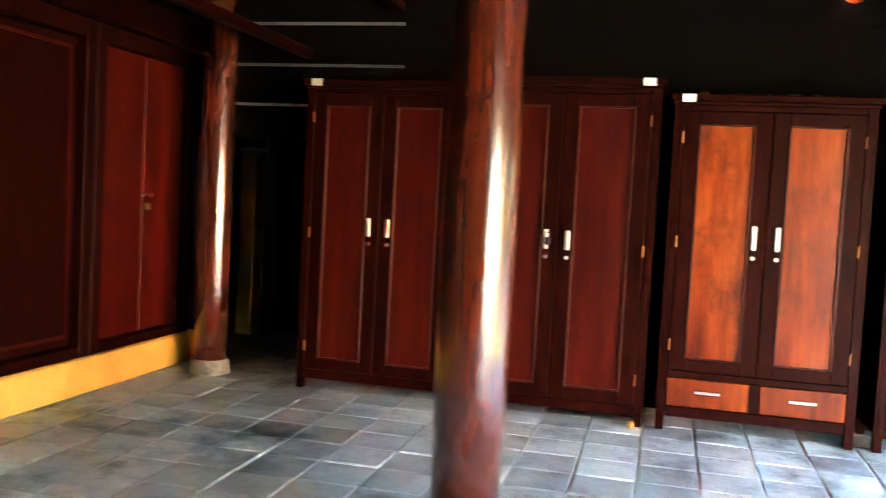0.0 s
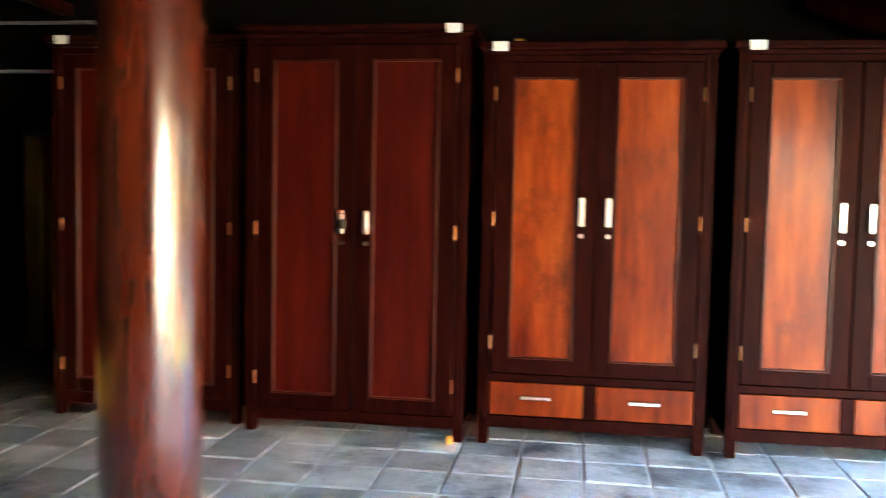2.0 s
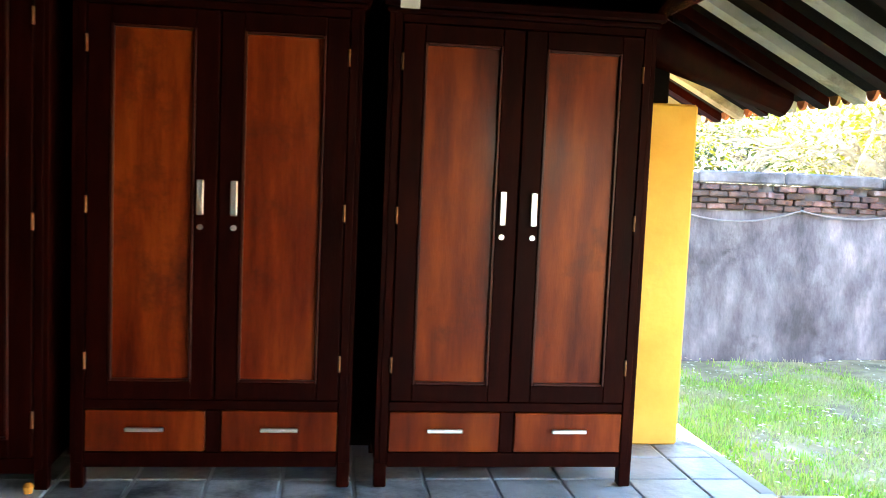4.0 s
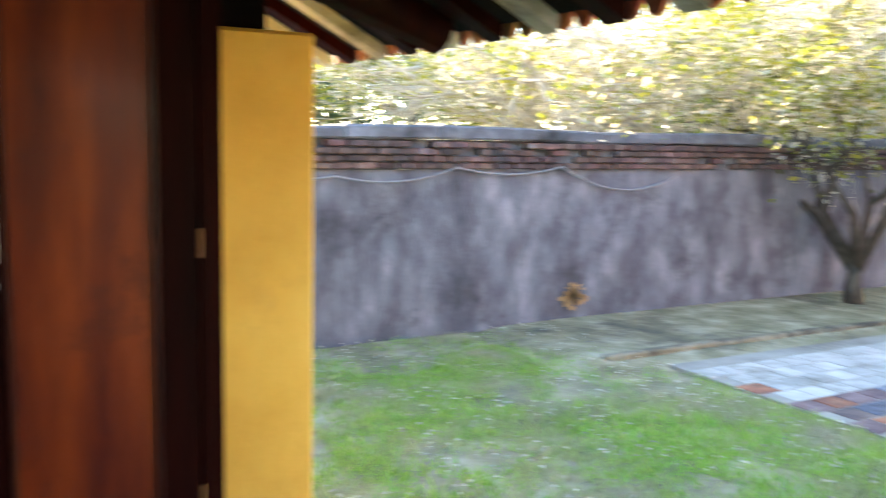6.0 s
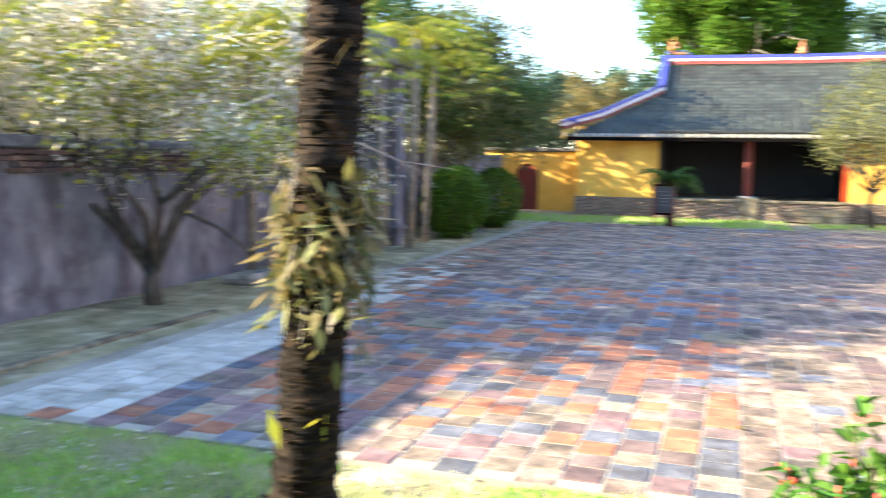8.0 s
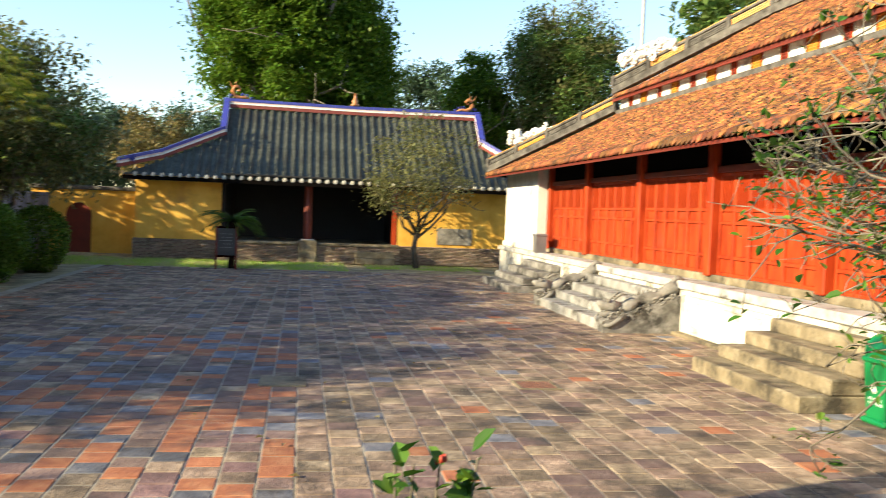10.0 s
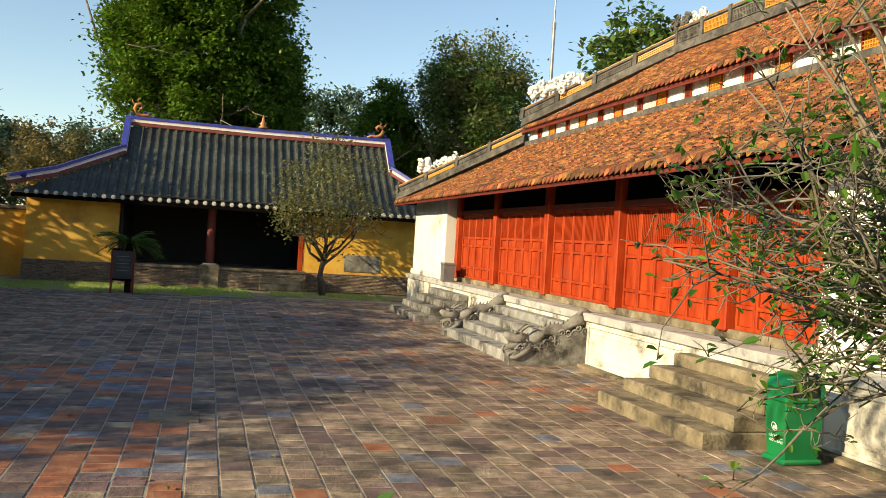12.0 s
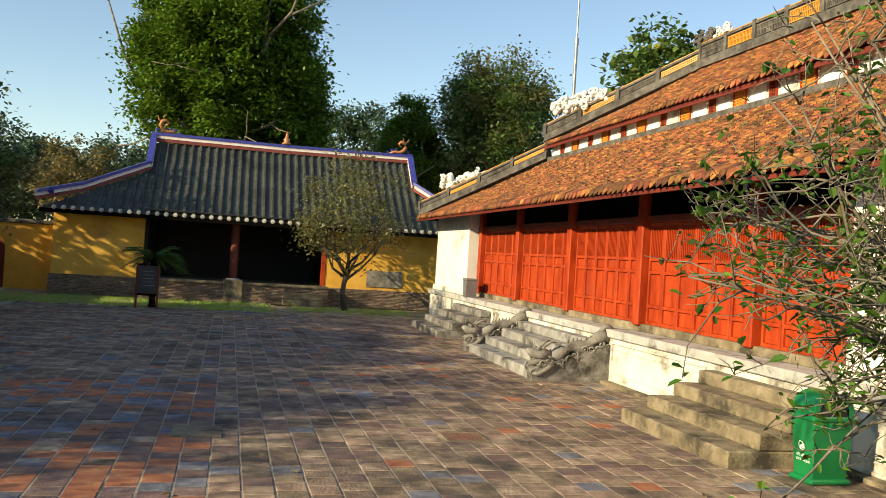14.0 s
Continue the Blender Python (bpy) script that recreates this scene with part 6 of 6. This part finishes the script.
def magnolia():
    """The half-bare tree whose branches hang in front of the red hall."""
    t = thing("tree", (2.50, -4.42, 0), "half-bare tree with tangled pale twigs and small glossy leaves", "tree")
    rng = np.random.default_rng(17)
    upright, low = Mesh(), Mesh()
    upright.tube([(0, 0, -0.05), (0.03, 0.02, 0.9), (0.02, 0.05, 1.9)], [0.085, 0.07, 0.05], 10)
    pts = []

    def bough(m, p, d, length, r0, r1, n, curl, lift):
        line = [p]
        for _ in range(n):
            d = (d + Vector(rng.normal(0, curl, 3)) + Vector((0, 0, lift))).normalized()
            line.append(line[-1] + d * length / n)
        m.tube(line, [r0 + (r1 - r0) * k / n for k in range(n + 1)], 5)
        return line

    # upright pale stems fanning out of the base
    stems = []
    for i in range(24):
        a = radians(rng.uniform(15, 85))
        tilt = rng.uniform(0.15, 0.75)
        p = Vector((0.03 * math.cos(a), 0.03 * math.sin(a), rng.uniform(0.9, 1.7)))
        stems.append(bough(upright, p, Vector((math.cos(a) * tilt, math.sin(a) * tilt, 1)).normalized(), rng.uniform(1.6, 2.7), rng.uniform(0.014, 0.022), 0.005, 9, 0.07, 0.03))
    # crooked side boughs that reach out low over the steps
    for i in range(44):
        a = radians(rng.uniform(12, 92))
        p = Vector((0.02, 0.04, rng.uniform(1.4, 2.25)))
        stems.append(bough(low, p, Vector((math.cos(a), math.sin(a), rng.uniform(-0.12, 0.60))).normalized(), rng.uniform(1.0, 1.9), 0.014, 0.004, 8, 0.20, 0.01))
    for i, main in enumerate(stems):
        m = upright if i < 24 else low
        for k in range(9):
            w0 = rng.integers(2, len(main))
            dd = ((main[w0] - main[w0 - 1]).normalized() + Vector(rng.normal(0, 0.7, 3))).normalized()
            sub = bough(m, main[w0], dd, rng.uniform(0.15, 0.55), 0.0055, 0.002, 4, 0.32, 0.05)
            for w in range(3):
                q = sub[rng.integers(1, 5)]
                tw = bough(m, q, (dd + Vector(rng.normal(0, 0.8, 3))).normalized(), rng.uniform(0.05, 0.18), 0.0032, 0.0016, 2, 0.4, 0.1)
                pts += [tw[-1]] * int(rng.random() < 0.75) + [tw[1]] * int(rng.random() < 0.3)
            pts += [sub[-1], sub[-1], sub[3]]
    part("stem_frame", upright, TWIG, t, "pale upright stems", smooth=True)
    # Darker bark than the upright stems paints the shade on the low boughs
    part("limb_frame", low, BARK, t, "crooked side boughs, their shade put into darker bark", smooth=True)
    P = np.array([tuple(p) for p in pts])
    P = P[rng.random(len(P)) < 0.78]
    P = P + rng.normal(0, 0.012, P.shape)
    part("foliage", leaf_mesh("leaves", P, 0.064, LEAF_GLOSS, rng, droop=0.1, long=1.7, wide=0.27, oval=True), LEAF_GLOSS, t, "small glossy leaves")
    part("old_foliage", leaf_mesh("leaves", P[::5] + 0.02, 0.055, LEAF_OLIVE, rng, droop=0.4, long=1.6, wide=0.28, oval=True), LEAF_OLIVE, t)
    return t


magnolia()


# ---------------------------------------------------------------- small things of the court
def litter_bin():
    b = thing("litter_bin", (7.12, -6.62, 0), "green plastic litter bin with a domed lid and white lettering", "bin", turn=0)
    w, d = 0.175, 0.22
    m = Mesh()
    m.add([(-w * 0.84, -d * 0.84, 0.06), (w * 0.84, -d * 0.84, 0.06), (w * 0.84, d * 0.84, 0.06), (-w * 0.84, d * 0.84, 0.06), (-w, -d, 0.62), (w, -d, 0.62), (w, d, 0.62), (-w, d, 0.62)],
          [(3, 2, 1, 0), (4, 5, 6, 7), (0, 1, 5, 4), (1, 2, 6, 5), (2, 3, 7, 6), (3, 0, 4, 7)])
    part("body", m, BIN_GREEN, b)
    part("foot", Mesh().box(-w * 1.05, -d * 1.05, 0, w * 1.05, d * 1.05, 0.06, 0.02), BIN_GREEN, b)
    part("rim", Mesh().box(-w * 1.12, -d * 1.12, 0.621, w * 1.12, d * 1.12, 0.675, 0.015), BIN_GREEN, b)
    # domed lid, opening towards the west
    n = 14
    prof = [(-d, 0.676)] + [(-d * math.cos(math.pi * k / n), 0.74 + 0.17 * math.sin(math.pi * k / n)) for k in range(n + 1)] + [(d, 0.676)]
    inner = [(p[0] * 0.74, 0.676 + (p[1] - 0.676) * 0.80) for p in prof]
    lid = Mesh().prism(prof, "x", -w * 0.86, w)
    k = len(prof)
    lid.add([(-w, p[0], p[1]) for p in prof] + [(-w, p[0], p[1]) for p in inner] + [(-w * 0.86, p[0], p[1]) for p in prof],
            [(i, i + 1, k + i + 1, k + i) for i in range(k - 1)] + [(i, 2 * k + i, 2 * k + i + 1, i + 1) for i in range(k - 1)])
    smooth_angle(part("lid", lid, BIN_GREEN, b))
    # Black fill stands in for the shade inside the lid
    part("mouth", Mesh().prism([(p[0] * 0.98, p[1]) for p in inner], "x", -w * 0.93, -w * 0.87), BLACK, b, "black sheet standing in for shade in the mouth")
    for s in (-0.55, 0.1, 0.6):
        part("rib", Mesh().box(-w * 1.125, d * s, 0.56, -w * 0.96, d * s + 0.03, 0.62, 0.006), BIN_GREEN, b)
    # lettering on the court side
    lean = math.degrees(math.atan2(d - d * 0.84, 0.56))
    for text, z, size in (("HÃY BỎ RÁC", 0.245, 0.038), ("VÀO THÙNG", 0.200, 0.038)):
        cu = bpy.data.curves.new("writing", 'FONT')
        cu.body, cu.size, cu.align_x, cu.extrude = text, size, 'CENTER', 0.0006
        o = new("writing", cu)
        o.parent = b
        o.location = (0, d * (0.84 + 0.16 * (z - 0.06) / 0.56) + 0.004, z)
        o.rotation_euler = (radians(90 - lean), 0, radians(180))
        cu.materials.append(PAPER)
    part("sign_ring", Mesh().tube([(0.042 * math.cos(a * 0.314), d * 0.945 + 0.0145 + 0.012 * math.sin(a * 0.314), 0.36 + 0.042 * math.sin(a * 0.314)) for a in range(21)], 0.004, 5), PAPER, b)
    part("sign_figure", Mesh().box(-0.022, d * 0.94, 0.335, -0.008, d * 0.94 + 0.012, 0.38).box(0.004, d * 0.94, 0.335, 0.022, d * 0.94 + 0.012, 0.365), PAPER, b)
    return b


litter_bin()
gr = thing("drain_grate", (9.0, -3.44, 0.0), "square rusty drain grate let into the paving", "grate")
part("frame", Mesh().box(-0.25, -0.25, -0.01, 0.25, -0.21, 0.012, 0.004).box(-0.25, 0.21, -0.01, 0.25, 0.25, 0.012, 0.004).box(-0.25, -0.2095, -0.01, -0.21, 0.2095, 0.012, 0.004).box(0.21, -0.2095, -0.01, 0.25, 0.2095, 0.012, 0.004), STEP, gr)
bars = [part("bar", Mesh().box(-0.208, -0.20 + i * 0.037, -0.012, 0.208, -0.18 + i * 0.037, 0.006), GRATE, gr) for i in range(11)]
for x, y in ((9.07, -0.55), (8.65, 2.8)):
    s = solid("access_slab", rough_up(Mesh().box(-0.26, -0.26, -0.02, 0.26, 0.26, 0.014, 0.008), 0.004, 0.2), STEP, "square grey cement slab in the paving", "slab", kind="thing", at=(x, y, 0))
leafm = Mesh()
for i in range(26):
    x, y = R.uniform(4.5, 14), R.uniform(-5.5, 0.5)
    a, s = R.uniform(0, 6.28), R.uniform(0.03, 0.06)
    leafm.add([(x, y, 0.012), (x + s * math.cos(a + 0.5), y + s * math.sin(a + 0.5), 0.03), (x + 1.7 * s * math.cos(a), y + 1.7 * s * math.sin(a), 0.014), (x + s * math.cos(a - 0.5), y + s * math.sin(a - 0.5), 0.025)], [(0, 1, 2, 3)])
solid("fallen_leaves", leafm, LEAF_FERN, "few curled brown leaves on the paving", "leaves", kind="stuff")


def notice_board():
    s = thing("notice_board", (26.0, 1.48, 0), "dark notice board in a wooden frame on two legs", "sign")
    for y in (-0.29, 0.29):
        part("leg", Mesh().box(-0.03, y - 0.03, -0.02, 0.03, y + 0.03, 1.28, 0.005), RED_DARK, s)
    part("board", Mesh().box(-0.02, -0.26, 0.42, 0.02, 0.26, 1.22, 0.004), SLATE, s)
    part("top_rail", Mesh().box(-0.035, -0.26, 1.221, 0.035, 0.26, 1.28, 0.005), WOOD_FRAME, s)
    part("bottom_rail", Mesh().box(-0.035, -0.26, 0.36, 0.035, 0.26, 0.419, 0.005), WOOD_FRAME, s)
    for k in range(5):
        part("text_bar", Mesh().box(-0.024, -0.18, 1.05 - k * 0.1, -0.0205, 0.18 - 0.06 * (k % 2), 1.062 - k * 0.1), METAL_GREY, s)
    return s


notice_board()


def cycad(at):
    t = thing("cycad", at, "sago cycad with arching dark green fronds", "cycad")
    part("trunk", rough_up(Mesh().lathe([(0.10, -0.03), (0.085, 0.3), (0.08, 1.0), (0.10, 1.45)], n=12), 0.015, 0.1), PALM_BARK, t)
    rng = np.random.default_rng(3)
    for i in range(44):
        a, L, up = rng.uniform(0, 6.28), rng.uniform(0.7, 1.0), rng.uniform(0.15, 1.1)
        m = Mesh()
        stem = [Vector((math.cos(a) * L * u, math.sin(a) * L * u, 1.4 + up * L * u - 0.62 * L * u * u)) for u in [k / 8 for k in range(9)]]
        m.tube(stem, 0.012, 4)
        for k in range(1, 9):
            for s in (-1, 1):
                for o in (0, 0.33, 0.66):
                    p = stem[k] + (stem[k] - stem[k - 1]) * o
                    d = Vector((math.cos(a + s * 1.0), math.sin(a + s * 1.0), 0.1)) * 0.2 * (1 - k * 0.06)
                    w = Vector((math.cos(a), math.sin(a), 0)) * 0.018
                    m.add([p, p + d * 0.5 + w, p + d, p + d * 0.5 - w], [(0, 1, 2, 3)])
        part("frond", m, LEAF_GLOSS, t)
    return t


cycad((26.5, 1.36, 0))


def old_gate():
    g = thing("old_gate", (15.85, 7.1, 0), "dark weathered plaster gateway with an arched opening", "gate")
    arch = [(-1.9, 0), (-0.85, 0)] + [(-0.85 * math.cos(a), 2.5 + 0.85 * math.sin(a)) for a in [math.pi * k / 12 for k in range(13)]] + [(0.85, 0), (1.7, 0), (1.7, 3.95), (-1.9, 3.95)]
    part("arch_wall", rough_up(Mesh().prism(arch, "y", -0.25, 0.35), 0.02, 0.3), CAP, g)
    for x in (-1.45, 1.5):
        p = part("pillar", rough_up(Mesh().box(x - 0.24, -0.5, -0.05, x + 0.24, -0.251, 4.3, 0.03), 0.015, 0.3), GREY_WALL, g)
        for z in (0.35, 1.5, 3.2, 4.1):
            part("moulding", Mesh().box(x - 0.29, -0.56, z, x + 0.29, -0.245, z + 0.09, 0.02), CAP, p)
    part("entablature", rough_up(Mesh().box(-2.1, -0.6, 3.951, 1.95, 0.5, 4.15, 0.03).box(-1.7, -0.4, 4.151, 1.55, 0.4, 4.6, 0.04), 0.02, 0.3), CAP, g)
    part("screen_wall", Mesh().box(0.35, -0.33, 0.0, 1.22, -0.253, 1.72, 0.02), STEP, g, "low buff plaster screen in the gateway")
    # Black sheet stands in for the shade of the arched passage
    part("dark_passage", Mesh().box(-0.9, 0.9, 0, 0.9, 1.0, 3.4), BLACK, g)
    return g


old_gate()
solid("wall_garden_east", rough_up(Mesh().box(18.3, 8.2, -0.1, 33, 8.5, 2.1, 0.02), 0.02, 0.4), GREY_WALL, "old grey plastered garden wall behind the hedge", "wall")
pole = thing("flagpole", (52, -21.3, 0), "tall thin grey metal flagpole", "pole")
part("pole", Mesh().tube([(0, 0, -0.05), (0, 0, 16.2)], 0.11, 10).tube([(0, 0, 16.2), (0, 0, 26)], 0.055, 8), METAL_GREY, pole)
part("collar", Mesh().tube([(0, 0, 16.0), (0, 0, 16.4)], 0.14, 10), METAL_GREY, pole)
solid("rubble", rough_up(Mesh().box(10.3, 6.3, -0.02, 11.5, 6.8, 0.16, 0.05).box(12.6, 6.6, -0.02, 13.6, 7.0, 0.2, 0.06).box(11.8, 6.5, -0.02, 12.3, 6.8, 0.12, 0.04), 0.05, 0.25), STONE, "low dark stones along the wall", "stones", kind="stuff")


# ---------------------------------------------------------------- grass
def grass(name, n, x0, x1, y0, y1, skip, h0, h1, seed, label):
    rng = np.random.default_rng(seed)
    p = np.stack([rng.uniform(x0, x1, n), rng.uniform(y0, y1, n)], 1)
    keep = []
    for q in p:
        d = noise.noise(Vector((q[0] * 0.9, q[1] * 0.9, 2.0))) + 0.6 * noise.noise(Vector((q[0] * 3.1, q[1] * 3.1, 5.0)))
        keep.append(d > -0.28 + rng.normal(0, 0.22) and not skip(q[0], q[1]))
    p = p[np.array(keep)]
    n = len(p)
    a = rng.uniform(0, 6.283, n)
    h = rng.uniform(h0, h1, n)
    lean = rng.uniform(0.1, 0.9, n) * h
    w = rng.uniform(0.004, 0.008, n)
    z = np.array([-0.035 + 0.035 * noise.noise(Vector((x * 0.9, y * 0.9, 0))) for x, y in p]) if x1 < 5 else np.full(n, -0.035)
    v = np.empty((n, 3, 3))
    v[:, 0] = np.stack([p[:, 0] - w * np.sin(a), p[:, 1] + w * np.cos(a), z], 1)
    v[:, 1] = np.stack([p[:, 0] + w * np.sin(a), p[:, 1] - w * np.cos(a), z], 1)
    v[:, 2] = np.stack([p[:, 0] + lean * np.cos(a), p[:, 1] + lean * np.sin(a), z + h], 1)
    me = bpy.data.meshes.new(name)
    me.from_pydata(v.reshape(-1, 3).tolist(), [], np.arange(3 * n).reshape(-1, 3).tolist())
    me.materials.append(GRASS)
    return tagged(new(name, me), label, "grass", kind="stuff")


grass("lawn_grass", 130000, -0.58, 3.93, -2.5, 7.25, lambda x, y: y > 6.3 + 0.3 * math.sin(x * 3) and R.random() < 0.75 or (x > 2.9 and y > 5.4 and R.random() < 0.7), 0.02, 0.075, 4, "short patchy green lawn with dry spots")
grass("edge_grass", 4500, 3.4, 15.5, 5.3, 7.2, lambda x, y: R.random() < 0.5, 0.02, 0.06, 5, "thin grass along the wall's foot")
grass("bed_grass", 26000, 26.65, 30.3, -2.2, 7.5, lambda x, y: False, 0.05, 0.12, 6, "green grass strip before the house")
grass("tree_bed_grass", 8000, 28.3, 30.3, -6.8, -2.9, lambda x, y: False, 0.03, 0.09, 8, "grass bed under the small tree")

lit = Mesh()
for i in range(1700):
    x, y = R.uniform(-0.4, 3.9), R.uniform(0.5, 7.2)
    if noise.noise(Vector((x * 1.3, y * 1.3, 8))) < -0.1:
        continue
    a, s = R.uniform(0, 6.28), R.uniform(0.012, 0.035)
    z = 0.0 + R.uniform(0, 0.03)
    lit.add([(x, y, z), (x + s * math.cos(a + 0.6), y + s * math.sin(a + 0.6), z + 0.012), (x + 2 * s * math.cos(a), y + 2 * s * math.sin(a), z), (x + s * math.cos(a - 0.6), y + s * math.sin(a - 0.6), z + 0.008)], [(0, 1, 2, 3)])
solid("lawn_litter", lit, LEAF_PALE, "pale dry leaf scraps strewn over the lawn", "leaves", kind="stuff")

# ---------------------------------------------------------------- pavers and floor tiles, piece by piece
def paver(mat, seed):
    return rough_up(Mesh().box(-T / 2 + 0.008, -T / 2 + 0.008, -0.03, T / 2 - 0.008, T / 2 - 0.008, 0.0, 0.006), 0.005, 0.12, seed).data("paver", mat)


pv = {"brown": [paver(PAVER, k * 3.0) for k in range(4)], "red": [paver(PAVER_RED, k * 5.0) for k in range(2)], "blue": [paver(PAVER_BLUE, k * 7.0) for k in range(2)], "pale": [paver(PAVER_PALE, k * 9.0) for k in range(2)], "purple": [paver(PAVER_PURPLE, k * 4.0) for k in range(2)]}
rest = {"brown": Mesh(), "red": Mesh(), "blue": Mesh(), "pale": Mesh(), "purple": Mesh()}
nx, ny = int((PX1 - PX0) / T), int((PY1 - PY0) / T)
count = 0
for i in range(nx):
    for j in range(ny):
        x = PX0 + (i + 0.5) * T
        y = PY0 + (j + 0.5) * T
        x += (T / 2 if j % 2 else 0)
        if y > PY1 - 0.1 or x > PX1 - 0.1:
            continue
        d = noise.noise(Vector((x * 0.35, y * 0.35, 9)))
        p = R.random()
        # North strip laid pale to paint the sun patch there
        if y > 3.9 and p < 0.97 - max(0, x - 8) * 0.12:
            kind = "pale"
        elif y > 3.9:
            kind = "red" if p > 0.93 else "brown"
        elif y > -0.62 and x < 13.6 + 3 * d:
            q = p + 0.22 * d
            kind = "red" if q < 0.30 else "purple" if q < 0.60 else "blue" if q < 0.80 else "brown"
        elif p < 0.02:
            kind = "red"
        elif p > 0.86:
            kind = "purple" if p < 0.96 else "blue"
        else:
            kind = "brown"
        z = R.uniform(-0.004, 0.004)
        if count < 320 and x < 6.9 and -2.3 < y < 5.3:
            o = part("paver", R.choice(pv[kind]), None, court, at=(x, y, z))
            count += 1
        else:
            rest[kind].box(x - T / 2 + R.uniform(0.005, 0.009), y - T / 2 + 0.007, -0.03, x + T / 2 - R.uniform(0.005, 0.009), y + T / 2 - 0.007, z, 0.005)
for k, m in rest.items():
    me = bpy.data.meshes.new("pavers")
    me.from_pydata(m.v, [], m.f)
    me.materials.append({"brown": PAVER_I, "red": PAVER_RED, "blue": PAVER_BLUE, "pale": PAVER_PALE, "purple": PAVER_PURPLE}[k])
    o = part("pavers", me, None, court, {"brown": "brown brick pavers", "red": "reddish pavers", "blue": "slate grey pavers", "pale": "pale stone pavers, the sunlit strip put into their colour", "purple": "purplish brick pavers"}[k])
    o["kind"] = "stuff"

HT = 0.315
shapes = [rough_up(Mesh().box(-HT / 2 + 0.007, -HT / 2 + 0.007, -0.03, HT / 2 - 0.007, HT / 2 - 0.007, 0.0, 0.006), 0.004, 0.1, k * 4.0).data("floor_tile", HALL_TILE) for k in range(5)]
floor = bpy.data.objects["floor"]
rest_t = Mesh()
for i in range(36):
    for j in range(32):
        x, y = -0.78 - i * HT, 2.28 - j * HT
        if -6.9 < x < -2.0 and -2.6 < y < 1.6:
            part("floor_tile", R.choice(shapes), None, floor, at=(x, y, HF - 0.002 + R.uniform(-0.003, 0.003)))
        else:
            rest_t.box(x - HT / 2 + 0.007, y - HT / 2 + 0.007, HF - 0.03, x + HT / 2 - 0.007, y + HT / 2 - 0.007, HF - 0.002, 0.005)
o = part("floor_tiles", rest_t, HALL_TILE, floor)
o["kind"] = "stuff"
